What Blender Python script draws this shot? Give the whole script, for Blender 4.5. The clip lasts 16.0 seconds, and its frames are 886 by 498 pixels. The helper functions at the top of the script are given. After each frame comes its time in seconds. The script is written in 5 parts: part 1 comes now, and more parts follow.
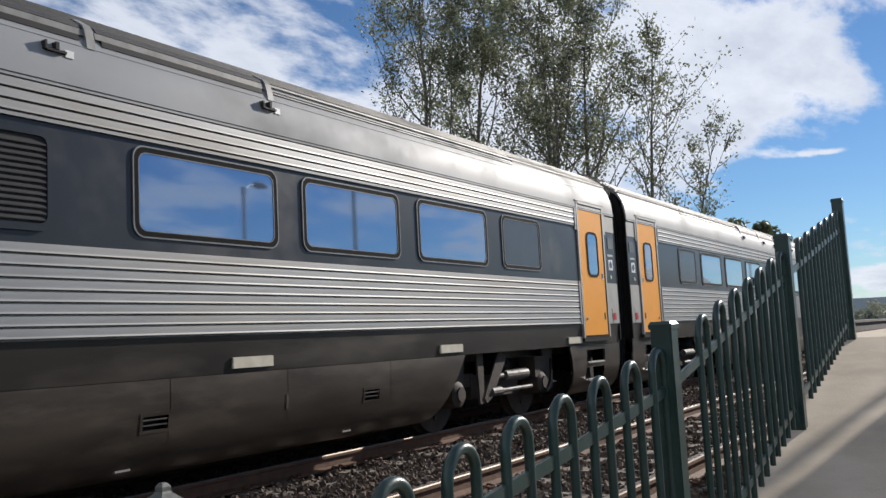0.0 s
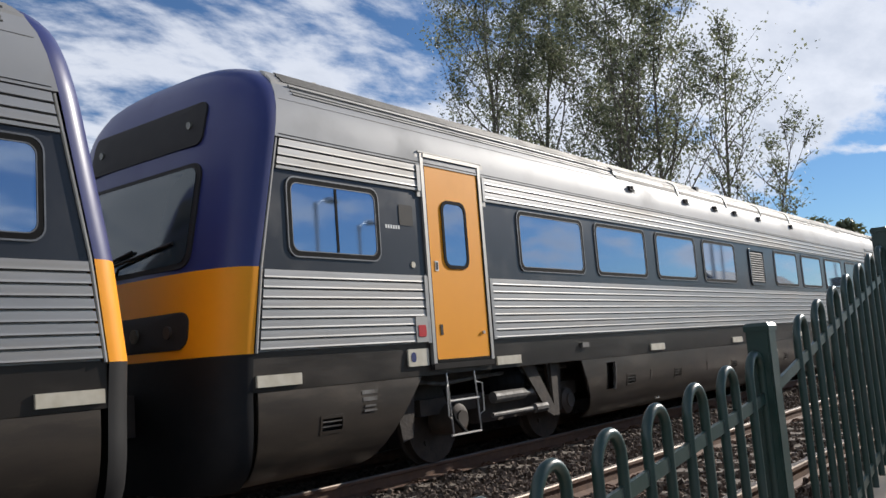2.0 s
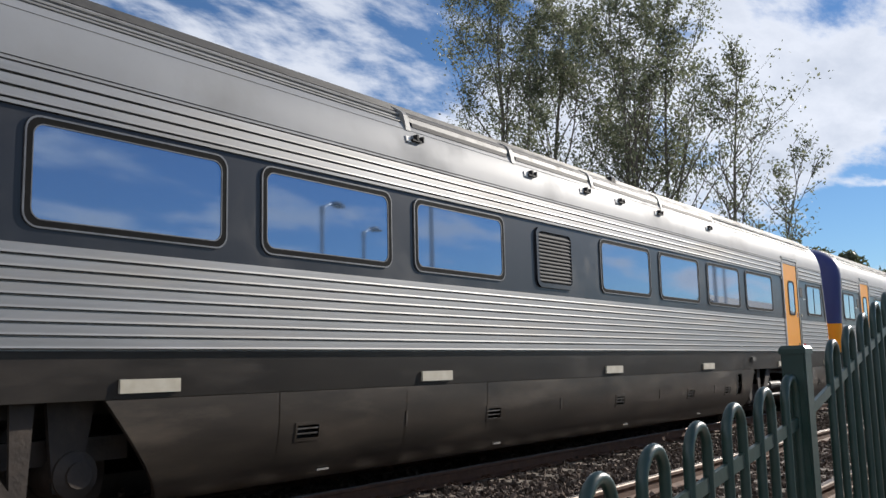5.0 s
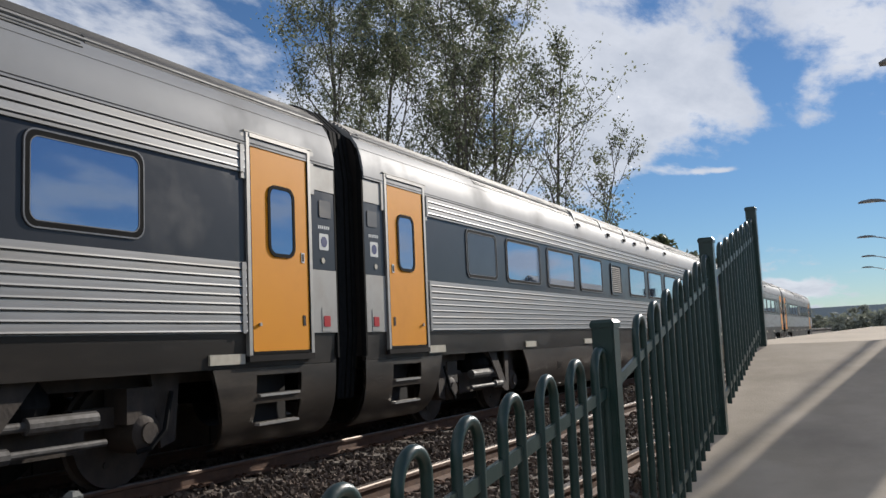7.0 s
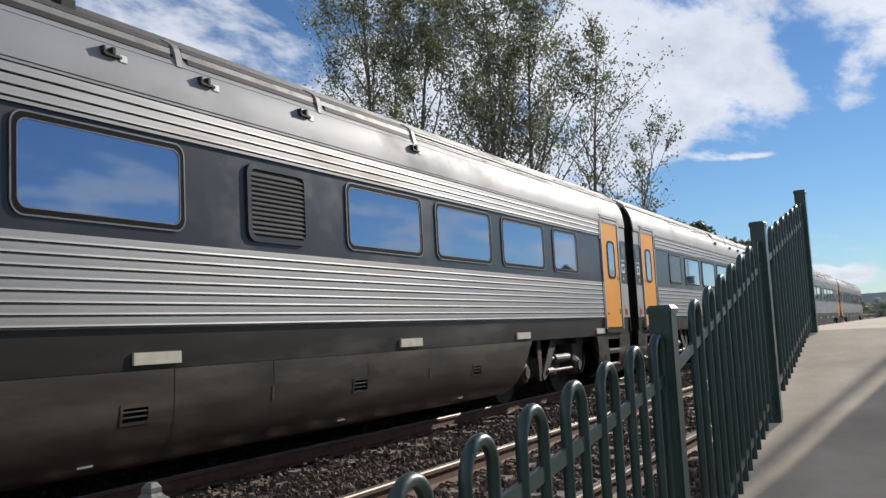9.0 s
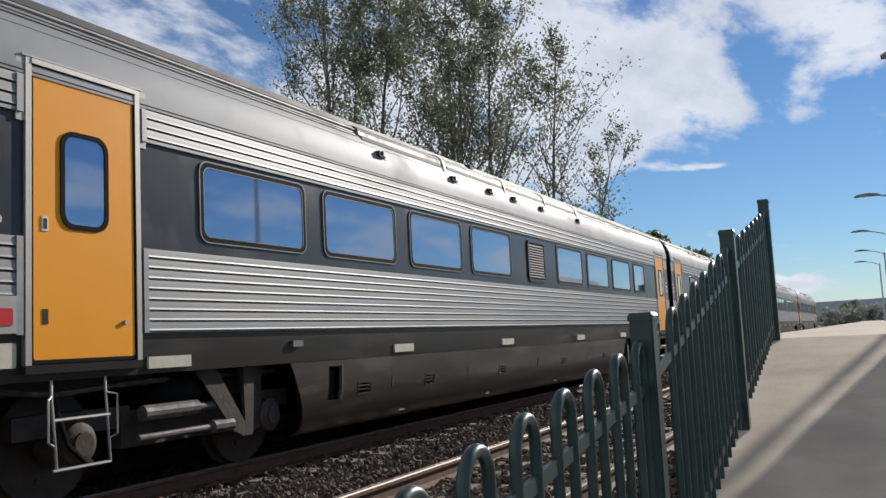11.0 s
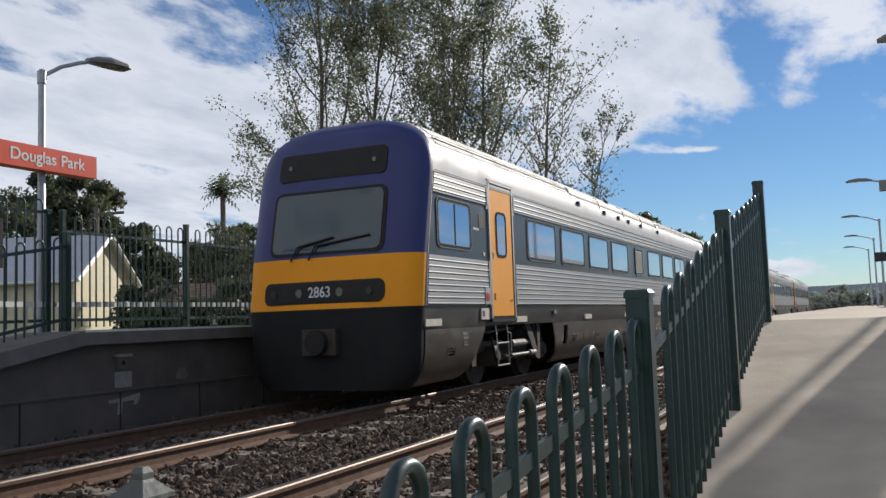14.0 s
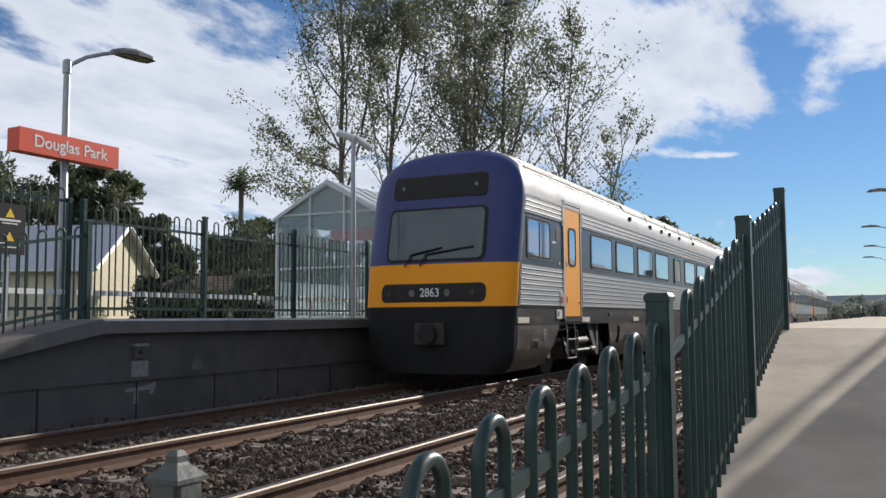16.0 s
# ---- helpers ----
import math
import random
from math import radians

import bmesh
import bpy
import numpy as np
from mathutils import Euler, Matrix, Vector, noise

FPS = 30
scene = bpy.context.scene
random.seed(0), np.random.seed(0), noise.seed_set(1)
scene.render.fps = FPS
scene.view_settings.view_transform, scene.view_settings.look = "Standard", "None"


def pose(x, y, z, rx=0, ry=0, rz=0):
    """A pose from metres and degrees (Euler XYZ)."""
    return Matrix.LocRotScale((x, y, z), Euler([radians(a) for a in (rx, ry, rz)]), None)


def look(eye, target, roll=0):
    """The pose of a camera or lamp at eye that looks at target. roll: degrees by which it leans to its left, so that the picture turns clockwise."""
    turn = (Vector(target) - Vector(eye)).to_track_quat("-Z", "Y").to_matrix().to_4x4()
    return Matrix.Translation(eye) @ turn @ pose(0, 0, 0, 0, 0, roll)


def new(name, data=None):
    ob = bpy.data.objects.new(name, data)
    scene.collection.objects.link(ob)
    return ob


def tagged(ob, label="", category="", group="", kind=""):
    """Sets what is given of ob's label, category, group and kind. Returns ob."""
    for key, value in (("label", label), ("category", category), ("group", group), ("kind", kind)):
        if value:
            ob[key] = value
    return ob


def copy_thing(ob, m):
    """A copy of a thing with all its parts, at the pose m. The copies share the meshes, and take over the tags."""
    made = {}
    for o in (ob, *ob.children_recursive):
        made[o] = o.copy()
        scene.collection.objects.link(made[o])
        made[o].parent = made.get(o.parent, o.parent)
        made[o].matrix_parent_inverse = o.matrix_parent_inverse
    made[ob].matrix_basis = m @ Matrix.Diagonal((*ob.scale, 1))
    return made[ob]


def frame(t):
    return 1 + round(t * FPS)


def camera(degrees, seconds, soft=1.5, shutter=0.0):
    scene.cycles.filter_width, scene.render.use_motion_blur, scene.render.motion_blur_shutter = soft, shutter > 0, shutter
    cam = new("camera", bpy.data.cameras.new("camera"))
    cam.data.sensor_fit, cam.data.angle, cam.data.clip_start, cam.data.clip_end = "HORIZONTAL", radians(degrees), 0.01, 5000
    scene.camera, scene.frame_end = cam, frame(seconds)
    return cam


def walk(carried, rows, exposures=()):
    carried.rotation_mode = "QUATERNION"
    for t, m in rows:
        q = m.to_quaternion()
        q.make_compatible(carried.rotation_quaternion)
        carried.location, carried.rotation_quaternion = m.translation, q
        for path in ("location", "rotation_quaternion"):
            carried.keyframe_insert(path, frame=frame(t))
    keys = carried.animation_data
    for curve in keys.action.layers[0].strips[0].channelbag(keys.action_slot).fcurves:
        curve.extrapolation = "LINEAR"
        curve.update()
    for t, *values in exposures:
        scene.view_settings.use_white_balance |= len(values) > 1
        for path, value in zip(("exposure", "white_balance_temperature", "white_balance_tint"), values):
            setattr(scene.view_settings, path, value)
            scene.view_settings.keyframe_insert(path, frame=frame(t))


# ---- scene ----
cam = camera(53.48, 16.0)
# t, x, y, z, then the turn as pose() takes it
PATH = [
    (0.0, 0.426, -0.152, 1.073, 95.98, 2.99, 32.86),
    (0.5, 0.342, -0.045, 1.063, 96.48, 4.43, 33.23),
    (0.7, 0.319, 0.036, 1.064, 96.83, 4.45, 33.88),
    (1.0, 0.319, 0.003, 1.071, 96.77, 4.87, 35.40),
    (1.5, 0.329, -0.025, 1.078, 96.81, 4.49, 36.91),
    (2.0, 0.329, -0.035, 1.069, 96.99, 4.32, 37.73),
    (2.5, 0.333, -0.077, 1.070, 97.39, 3.86, 38.87),
    (3.0, 0.301, -0.079, 1.070, 97.29, 2.97, 39.81),
    (3.5, 0.271, -0.065, 1.061, 97.12, 2.47, 40.08),
    (6.0, 0.165, -0.041, 1.049, 98.29, 1.45, 31.95),
    (6.5, 0.211, -0.020, 1.038, 97.64, 2.51, 27.84),
    (7.0, 0.206, -0.011, 1.038, 96.19, 2.45, 26.50),
    (7.5, 0.189, -0.007, 1.035, 95.93, 2.51, 26.67),
    (8.0, 0.176, 0.003, 1.035, 95.95, 2.45, 27.42),
    (8.5, 0.156, 0.003, 1.038, 95.62, 2.62, 28.33),
    (9.0, 0.126, 0.007, 1.033, 95.68, 2.98, 28.85),
    (11.5, 0.008, 0.028, 1.037, 95.94, 2.59, 24.43),
    (12.0, 0.001, 0.032, 1.034, 95.76, 2.36, 23.20),
    (12.5, -0.003, 0.052, 1.033, 95.36, 2.46, 23.34),
    (13.0, -0.014, 0.071, 1.025, 95.05, 2.22, 23.96),
    (13.5, -0.015, 0.075, 1.023, 94.77, 2.27, 24.71),
    (14.0, -0.013, 0.060, 1.022, 94.57, 1.93, 25.31),
    (14.5, -0.015, 0.050, 1.019, 94.67, 1.49, 25.93),
    (15.0, -0.021, 0.047, 1.019, 94.76, 1.16, 26.57),
    (15.5, -0.022, 0.044, 1.017, 94.66, 0.73, 26.31),
    (16.0, -0.026, 0.039, 1.017, 94.52, 0.32, 26.21),
]
# the phone's own changes of brightness
EXPOSURES = ((0, 0.10), (0.6, 0.12), (1.0, 0.08), (1.5, 0.12), (2.2, 0.10), (3.5, 0.18), (5.8, 0.02), (6.5, -0.17), (7.2, -0.15), (8, -0.03), (9, 0.05), (11.5, -0.07), (12.5, -0.11), (13.3, -0.12), (14, -0.05), (15, 0.06), (15.5, 0.03), (16, 0.05))
walk(cam, [(t, pose(*p)) for t, *p in PATH], [(t, e, 6150, 11) for t, e in EXPOSURES])

# rear cab corner of the train along the track, every half second
TRAIN = [-55.72, -52.19, -48.80, -45.49, -42.27, -39.12, -36.05, -33.06, -30.17, -27.37, -24.66, -22.04, -19.51, -17.05, -14.66, -12.35, -10.10,
         -7.93, -5.82, -3.79, -1.84, 0.02, 1.79, 3.45, 5.00, 6.43, 7.72, 8.87, 9.88, 10.74, 11.46, 12.04, 12.51]
HALF = 22.73          # cab corner to the middle of the gangway
TRACK_X = -6.205      # centre of the train's track
NEAR_X = -2.67        # centre of the empty track
CAR_WIDTH = 0.90      # narrow body: share of the drawn width

# ---- world, sun ----
SUN_AZ, SUN_EL = radians(15.2), radians(23)
SUN_WAY = Vector((math.sin(SUN_AZ) * math.cos(SUN_EL), math.cos(SUN_AZ) * math.cos(SUN_EL), math.sin(SUN_EL)))
scene.view_settings.exposure = 0.0


def make_world():
    w = bpy.data.worlds.new("sky")
    scene.world = w
    w.use_nodes = True
    nt = w.node_tree
    nt.nodes.clear()
    N, L = nt.nodes.new, nt.links.new
    out, bg = N("ShaderNodeOutputWorld"), N("ShaderNodeBackground")
    sky = N("ShaderNodeTexSky")
    sky.sky_type, sky.sun_disc = "NISHITA", False
    sky.sun_elevation, sky.sun_rotation = SUN_EL, SUN_AZ
    sky.air_density, sky.dust_density, sky.ozone_density = 1.0, 0.0, 4.0
    bg.inputs["Strength"].default_value = 0.095
    tc = N("ShaderNodeTexCoord")
    sep = N("ShaderNodeSeparateXYZ")
    L(tc.outputs["Generated"], sep.inputs[0])

    def m(op, a, b=None):
        n = N("ShaderNodeMath")
        n.operation = op
        for i, q in enumerate((a, b)):
            if q is None:
                continue
            if isinstance(q, (int, float)):
                n.inputs[i].default_value = q
            else:
                L(q, n.inputs[i])
        return n.outputs[0]

    # cloud streaks: noise in a flat layer, thicker round a few bearings
    zz = m("MAXIMUM", m("ADD", sep.outputs[2], 0.16), 0.03)
    cx, cy = m("DIVIDE", sep.outputs[0], zz), m("DIVIDE", sep.outputs[1], zz)
    comb = N("ShaderNodeCombineXYZ")
    L(cx, comb.inputs[0])
    L(cy, comb.inputs[1])
    maps = []
    for scale, detail, dist, off in ((3.6, 13.0, 0.12, CLOUD_AT), (0.8, 4.0, 0.2, (3.1, 5.2, 0.0))):
        mp = N("ShaderNodeMapping")
        mp.inputs["Location"].default_value = off
        mp.inputs["Rotation"].default_value = (0, 0, -0.6)
        mp.inputs["Scale"].default_value = (1.0, 0.55, 1.0)
        L(comb.outputs[0], mp.inputs[0])
        nz = N("ShaderNodeTexNoise")
        nz.inputs["Scale"].default_value, nz.inputs["Detail"].default_value = scale, detail
        nz.inputs["Roughness"].default_value, nz.inputs["Distortion"].default_value = 0.61, dist
        L(mp.outputs[0], nz.inputs["Vector"])
        maps.append(nz.outputs[0])
    cover = m("ADD", m("ADD", m("MULTIPLY", maps[0], 1.40), -0.150), m("MULTIPLY", maps[1], 0.24))
    for (dx, dy, dz), radius, weight, *flat in CLOUDS:
        k = flat[0] if flat else 1.0
        vs, vd = N("ShaderNodeVectorMath"), N("ShaderNodeVectorMath")
        vs.operation, vd.operation = "MULTIPLY", "DISTANCE"
        L(tc.outputs["Generated"], vs.inputs[0])
        vs.inputs[1].default_value = (1, 1, k)
        L(vs.outputs[0], vd.inputs[0])
        vd.inputs[1].default_value = (dx, dy, dz * k)
        mr = N("ShaderNodeMapRange")
        mr.interpolation_type = "SMOOTHSTEP"
        mr.inputs[1].default_value, mr.inputs[2].default_value = 0.0, radius
        mr.inputs[3].default_value, mr.inputs[4].default_value = weight, 0.0
        L(vd.outputs["Value"], mr.inputs[0])
        cover = m("ADD", cover, mr.outputs[0])
    ramp = N("ShaderNodeValToRGB")
    ramp.color_ramp.interpolation = "EASE"
    ramp.color_ramp.elements[0].position, ramp.color_ramp.elements[1].position = 0.610, 0.860
    ramp.color_ramp.elements[0].color, ramp.color_ramp.elements[1].color = (0, 0, 0, 1), (0.93, 0.93, 0.93, 1)
    L(cover, ramp.inputs[0])
    shade = N("ShaderNodeValToRGB")
    shade.color_ramp.elements[0].position, shade.color_ramp.elements[1].position = 0.50, 0.85
    shade.color_ramp.elements[0].color, shade.color_ramp.elements[1].color = (8.9, 9.0, 9.3, 1), (6.0, 6.35, 7.0, 1)
    L(m("MULTIPLY", m("ADD", m("MULTIPLY", maps[0], 1.6), m("MULTIPLY", cover, 0.30)), 0.58), shade.inputs[0])
    tint = N("ShaderNodeMix")
    tint.data_type, tint.blend_type = "RGBA", "MULTIPLY"
    tint.inputs[0].default_value = 1.0
    L(sky.outputs[0], tint.inputs[6])
    tint.inputs[7].default_value = (0.72, 0.80, 0.88, 1)
    mix = N("ShaderNodeMix")
    mix.data_type = "RGBA"
    L(ramp.outputs[0], mix.inputs[0])
    L(tint.outputs[2], mix.inputs[6])
    L(shade.outputs[0], mix.inputs[7])
    L(mix.outputs[2], bg.inputs[0])
    L(bg.outputs[0], out.inputs[0])


CLOUD_AT = (0.0, 0.0, 0.0)
# bearing, angular size, thickness and flatness of each cloud mass; below nought: clear sky
CLOUDS = (((-0.294, 0.904, 0.31), 0.20, 0.17), ((-0.248, 0.926, 0.284), 0.14, 0.14), ((-0.194, 0.945, 0.263), 0.10, 0.16), ((-0.149, 0.959, 0.239), 0.075, 0.20), ((-0.112, 0.965, 0.228), 0.055, 0.22), ((-0.257, 0.943, 0.20), 0.09, 0.18),
          ((-0.16, 0.945, 0.285), 0.07, 0.14), ((-0.085, 0.955, 0.285), 0.055, -0.20), ((-0.015, 0.952, 0.305), 0.10, 0.34), ((0.015, 0.961, 0.272), 0.06, 0.22), ((-0.042, 0.970, 0.238), 0.045, 0.26), ((-0.058, 0.975, 0.212), 0.04, 0.20, 2.0),
          ((-0.168, 0.970, 0.174), 0.045, 0.42, 5.0), ((-0.197, 0.964, 0.180), 0.030, 0.30, 3.0), ((-0.138, 0.975, 0.174), 0.022, 0.30, 4.0), ((-0.06, 0.981, 0.160), 0.16, -0.34), ((-0.20, 0.964, 0.140), 0.09, -0.24),
          ((-0.72, 0.65, 0.20), 0.55, 0.27), ((-0.68, 0.71, 0.08), 0.30, 0.09), ((-0.45, 0.87, 0.22), 0.24, 0.16), ((-0.68, 0.62, 0.38), 0.26, -0.10), ((-0.57, 0.74, 0.36), 0.17, -0.13), ((-0.80, 0.50, 0.36), 0.22, -0.06), ((-0.50, 0.86, 0.10), 0.12, -0.16, 2.5), ((0.10, 0.99, 0.12), 0.20, -0.20), ((-0.09, 0.993, 0.042), 0.07, 0.62, 3.5),
          # last two: unseen clouds behind and to the left, added as fill light
          ((0.6, 0.7, 0.4), 0.8, -0.02), ((0.0, -0.9, 0.45), 1.1, 0.30), ((-0.9, -0.2, 0.4), 0.8, 0.22))
make_world()
sun_data = bpy.data.lights.new("sun", "SUN")
sun_data.energy, sun_data.angle, sun_data.color = 5.0, radians(0.6), (1.0, 0.91, 0.78)
sun = new("sun", sun_data)
sun.matrix_world = look((0, 0, 50), Vector((0, 0, 50)) - SUN_WAY)


# ---- materials ----
def mat(name, col, rough=0.5, metal=0.0, col2=None, scale=8.0, bump=0.0, bscale=40.0, stretch=(1, 1, 1), spec=0.5, random_value=0.0, dirt=None, dscale=1.2):
    """Base colour varied to col2 by fine noise and to dirt by large stains, with noise bump."""
    ma = bpy.data.materials.new(name)
    ma.use_nodes = True
    nt = ma.node_tree
    N, L = nt.nodes.new, nt.links.new
    b = nt.nodes["Principled BSDF"]
    b.inputs["Roughness"].default_value, b.inputs["Metallic"].default_value = rough, metal
    b.inputs["Specular IOR Level"].default_value = spec
    b.inputs["Base Color"].default_value = (*col, 1)
    tc = N("ShaderNodeTexCoord")
    mp = N("ShaderNodeMapping")
    mp.inputs["Scale"].default_value = stretch
    L(tc.outputs["Object"], mp.inputs[0])
    src = None
    if col2:
        nz = N("ShaderNodeTexNoise")
        nz.inputs["Scale"].default_value, nz.inputs["Detail"].default_value = scale, 6
        L(mp.outputs[0], nz.inputs["Vector"])
        rp = N("ShaderNodeValToRGB")
        rp.color_ramp.elements[0].position, rp.color_ramp.elements[1].position = 0.3, 0.7
        rp.color_ramp.elements[0].color, rp.color_ramp.elements[1].color = (*col, 1), (*col2, 1)
        L(nz.outputs[0], rp.inputs[0])
        src = rp.outputs[0]
    if dirt:
        nz = N("ShaderNodeTexNoise")
        nz.inputs["Scale"].default_value, nz.inputs["Detail"].default_value, nz.inputs["Roughness"].default_value = dscale, 8, 0.65
        L(mp.outputs[0], nz.inputs["Vector"])
        rp = N("ShaderNodeValToRGB")
        rp.color_ramp.elements[0].position, rp.color_ramp.elements[1].position = 0.5, 0.72
        rp.color_ramp.elements[0].color, rp.color_ramp.elements[1].color = (0, 0, 0, 1), (0.7, 0.7, 0.7, 1)
        L(nz.outputs[0], rp.inputs[0])
        mx = N("ShaderNodeMix")
        mx.data_type = "RGBA"
        L(rp.outputs[0], mx.inputs[0])
        mx.inputs[6].default_value = (*col, 1)
        if src:
            L(src, mx.inputs[6])
        mx.inputs[7].default_value = (*dirt, 1)
        src = mx.outputs[2]
        rr = N("ShaderNodeMapRange")
        rr.inputs[3].default_value, rr.inputs[4].default_value = rough, min(1.0, rough + 0.25)
        L(rp.outputs[0], rr.inputs[0])
        L(rr.outputs[0], b.inputs["Roughness"])
    if random_value:
        oi = N("ShaderNodeNewGeometry")
        hs = N("ShaderNodeHueSaturation")
        rr = N("ShaderNodeMapRange")
        rr.inputs[3].default_value, rr.inputs[4].default_value = 1 - random_value, 1 + random_value
        L(oi.outputs["Random Per Island"], rr.inputs[0])
        L(rr.outputs[0], hs.inputs["Value"])
        if src:
            L(src, hs.inputs["Color"])
        else:
            hs.inputs["Color"].default_value = (*col, 1)
        src = hs.outputs[0]
    if src:
        L(src, b.inputs["Base Color"])
    if bump:
        nz = N("ShaderNodeTexNoise")
        nz.inputs["Scale"].default_value, nz.inputs["Detail"].default_value = bscale, 5
        L(mp.outputs[0], nz.inputs["Vector"])
        bp = N("ShaderNodeBump")
        bp.inputs["Strength"].default_value, bp.inputs["Distance"].default_value = bump, 0.02
        L(nz.outputs[0], bp.inputs["Height"])
        L(bp.outputs[0], b.inputs["Normal"])
    return ma


M_STEEL = mat("stainless_steel", (0.310, 0.308, 0.305), 0.44, 0.62, (0.262, 0.258, 0.252), 3, 0.006, 30, (6, 0.5, 6), dirt=(0.235, 0.222, 0.205), dscale=0.7, spec=0.35)
M_SILVER = mat("silver_paint", (0.295, 0.30, 0.31), 0.56, 0.10, (0.27, 0.275, 0.285), 2, 0.015, 12, dirt=(0.235, 0.232, 0.225), dscale=0.6, spec=0.3)
M_ROOF = mat("roof_paint", (0.31, 0.305, 0.295), 0.55, 0.2, (0.24, 0.235, 0.225), 5, 0.05, 20, dirt=(0.14, 0.13, 0.12), dscale=1.5)
M_COVERSIDE = mat("grimy_cover_side", (0.23, 0.225, 0.215), 0.55, 0.1, (0.17, 0.165, 0.155), 6, 0.1, 25, dirt=(0.10, 0.095, 0.085), dscale=2.5)
M_COVER = mat("sooty_roof_cover", (0.050, 0.048, 0.046), 0.6, 0.0, (0.034, 0.032, 0.031), 6, 0.15, 25, dirt=(0.085, 0.080, 0.073), dscale=2.0)
M_BAND = mat("charcoal_paint", (0.022, 0.024, 0.030), 0.3, 0.0, (0.028, 0.030, 0.037), 2, 0.02, 8, dirt=(0.042, 0.043, 0.049), dscale=1.1, spec=0.25)
M_SKIRT = mat("dusty_skirt", (0.026, 0.021, 0.017), 0.38, 0.08, (0.066, 0.052, 0.039), 2.2, 0.03, 25, (1, 0.40, 1.8), dirt=(0.125, 0.095, 0.067), dscale=1.5, spec=0.35)
M_ENDPANEL = mat("brushed_end_panel", (0.38, 0.365, 0.34), 0.48, 0.3, (0.33, 0.315, 0.29), 3, 0.03, 20, dirt=(0.29, 0.27, 0.24), dscale=1.5)
M_SOLEBAR = mat("glossy_dark_solebar", (0.016, 0.013, 0.011), 0.34, 0.05, (0.030, 0.024, 0.019), 2.4, 0.02, 20, (1, 0.4, 1.5), dirt=(0.052, 0.040, 0.030), dscale=1.6, spec=0.3)
M_SOLE = mat("dark_solebar", (0.022, 0.020, 0.019), 0.8, 0.0, (0.030, 0.027, 0.025), 3, dirt=(0.030, 0.024, 0.019), spec=0.10)
M_YELLOW = mat("yellow_paint", (0.95, 0.365, 0.004), 0.5, 0.0, (0.92, 0.345, 0.004), 2, 0.02, 10, dirt=(0.80, 0.30, 0.008), dscale=0.8, spec=0.22)
M_BLUE = mat("navy_paint", (0.026, 0.034, 0.140), 0.42, 0.0, (0.032, 0.041, 0.155), 3, dirt=(0.045, 0.043, 0.15), spec=0.3)
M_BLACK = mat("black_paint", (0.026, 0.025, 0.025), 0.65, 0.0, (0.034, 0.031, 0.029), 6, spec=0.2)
M_APRON = mat("sooty_black_paint", (0.011, 0.011, 0.012), 0.6, 0.0, (0.017, 0.016, 0.016), 5, spec=0.25)
M_RUBBER = mat("black_rubber", (0.010, 0.010, 0.010), 0.75, 0.0, (0.015, 0.015, 0.015), 12, 0.1, 60, spec=0.06)
M_SLAT = mat("dull_charcoal_slat", (0.040, 0.041, 0.045), 0.7, 0.0, (0.030, 0.031, 0.034), 9, spec=0.2)
M_GLASS = mat("mirror_tinted_glass", (0.22, 0.31, 0.455), 0.035, 0.8, spec=0.9)
M_FGLASS = mat("windscreen_glass", (0.065, 0.080, 0.085), 0.07, 0.5, spec=0.8)
M_BOGIE = mat("grimy_bogie_steel", (0.048, 0.040, 0.034), 0.65, 0.1, (0.085, 0.066, 0.052), 6, 0.2, 30, spec=0.25)
M_LIGHTMET = mat("worn_light_metal", (0.44, 0.42, 0.39), 0.45, 0.6, (0.38, 0.36, 0.33), 10)
M_GRIMYMET = mat("grimy_pale_metal", (0.15, 0.142, 0.132), 0.6, 0.25, (0.060, 0.052, 0.045), 9, 0.1, 40, dirt=(0.045, 0.033, 0.024), dscale=5)
M_TAN = mat("weathered_white_plate", (0.62, 0.57, 0.46), 0.6, 0.0, (0.50, 0.44, 0.33), 9)
M_WHITE = mat("white_paint", (0.75, 0.75, 0.73), 0.5, 0.0, (0.66, 0.66, 0.63), 8)
M_RED = mat("red_lamp", (0.55, 0.03, 0.03), 0.3)
M_FENCE = mat("dark_green_paint", (0.011, 0.033, 0.028), 0.32, 0.0, (0.015, 0.041, 0.035), 12, 0.03, 60, dirt=(0.03, 0.045, 0.04), dscale=6)
M_GALV = mat("galvanised_steel", (0.42, 0.43, 0.44), 0.45, 0.4, (0.34, 0.35, 0.36), 10, 0.05, 40)
M_RAILTOP = mat("polished_rail_steel", (0.22, 0.19, 0.165), 0.5, 1.0, (0.17, 0.14, 0.115), 5, stretch=(10, 0.5, 10))
M_RUST = mat("rusty_rail", (0.16, 0.085, 0.05), 0.75, 0.1, (0.10, 0.055, 0.035), 10, 0.2, 50)
M_SLEEPER = mat("old_timber_sleeper", (0.17, 0.14, 0.11), 0.9, 0.0, (0.26, 0.22, 0.18), 6, 0.3, 30, (1, 6, 1))
M_BALLAST = mat("ballast_stone", (0.078, 0.059, 0.046), 0.9, 0.0, (0.160, 0.122, 0.096), 30, 0.3, 80, random_value=0.65, spec=0.25)
M_DIRT = mat("ballast_bed", (0.085, 0.068, 0.055), 0.95, 0.0, (0.13, 0.105, 0.085), 22, 0.6, 40)
M_CONC = mat("concrete", (0.56, 0.47, 0.36), 0.88, 0.0, (0.47, 0.39, 0.29), 4, 0.15, 60, dirt=(0.36, 0.30, 0.23), dscale=0.9, spec=0.25)
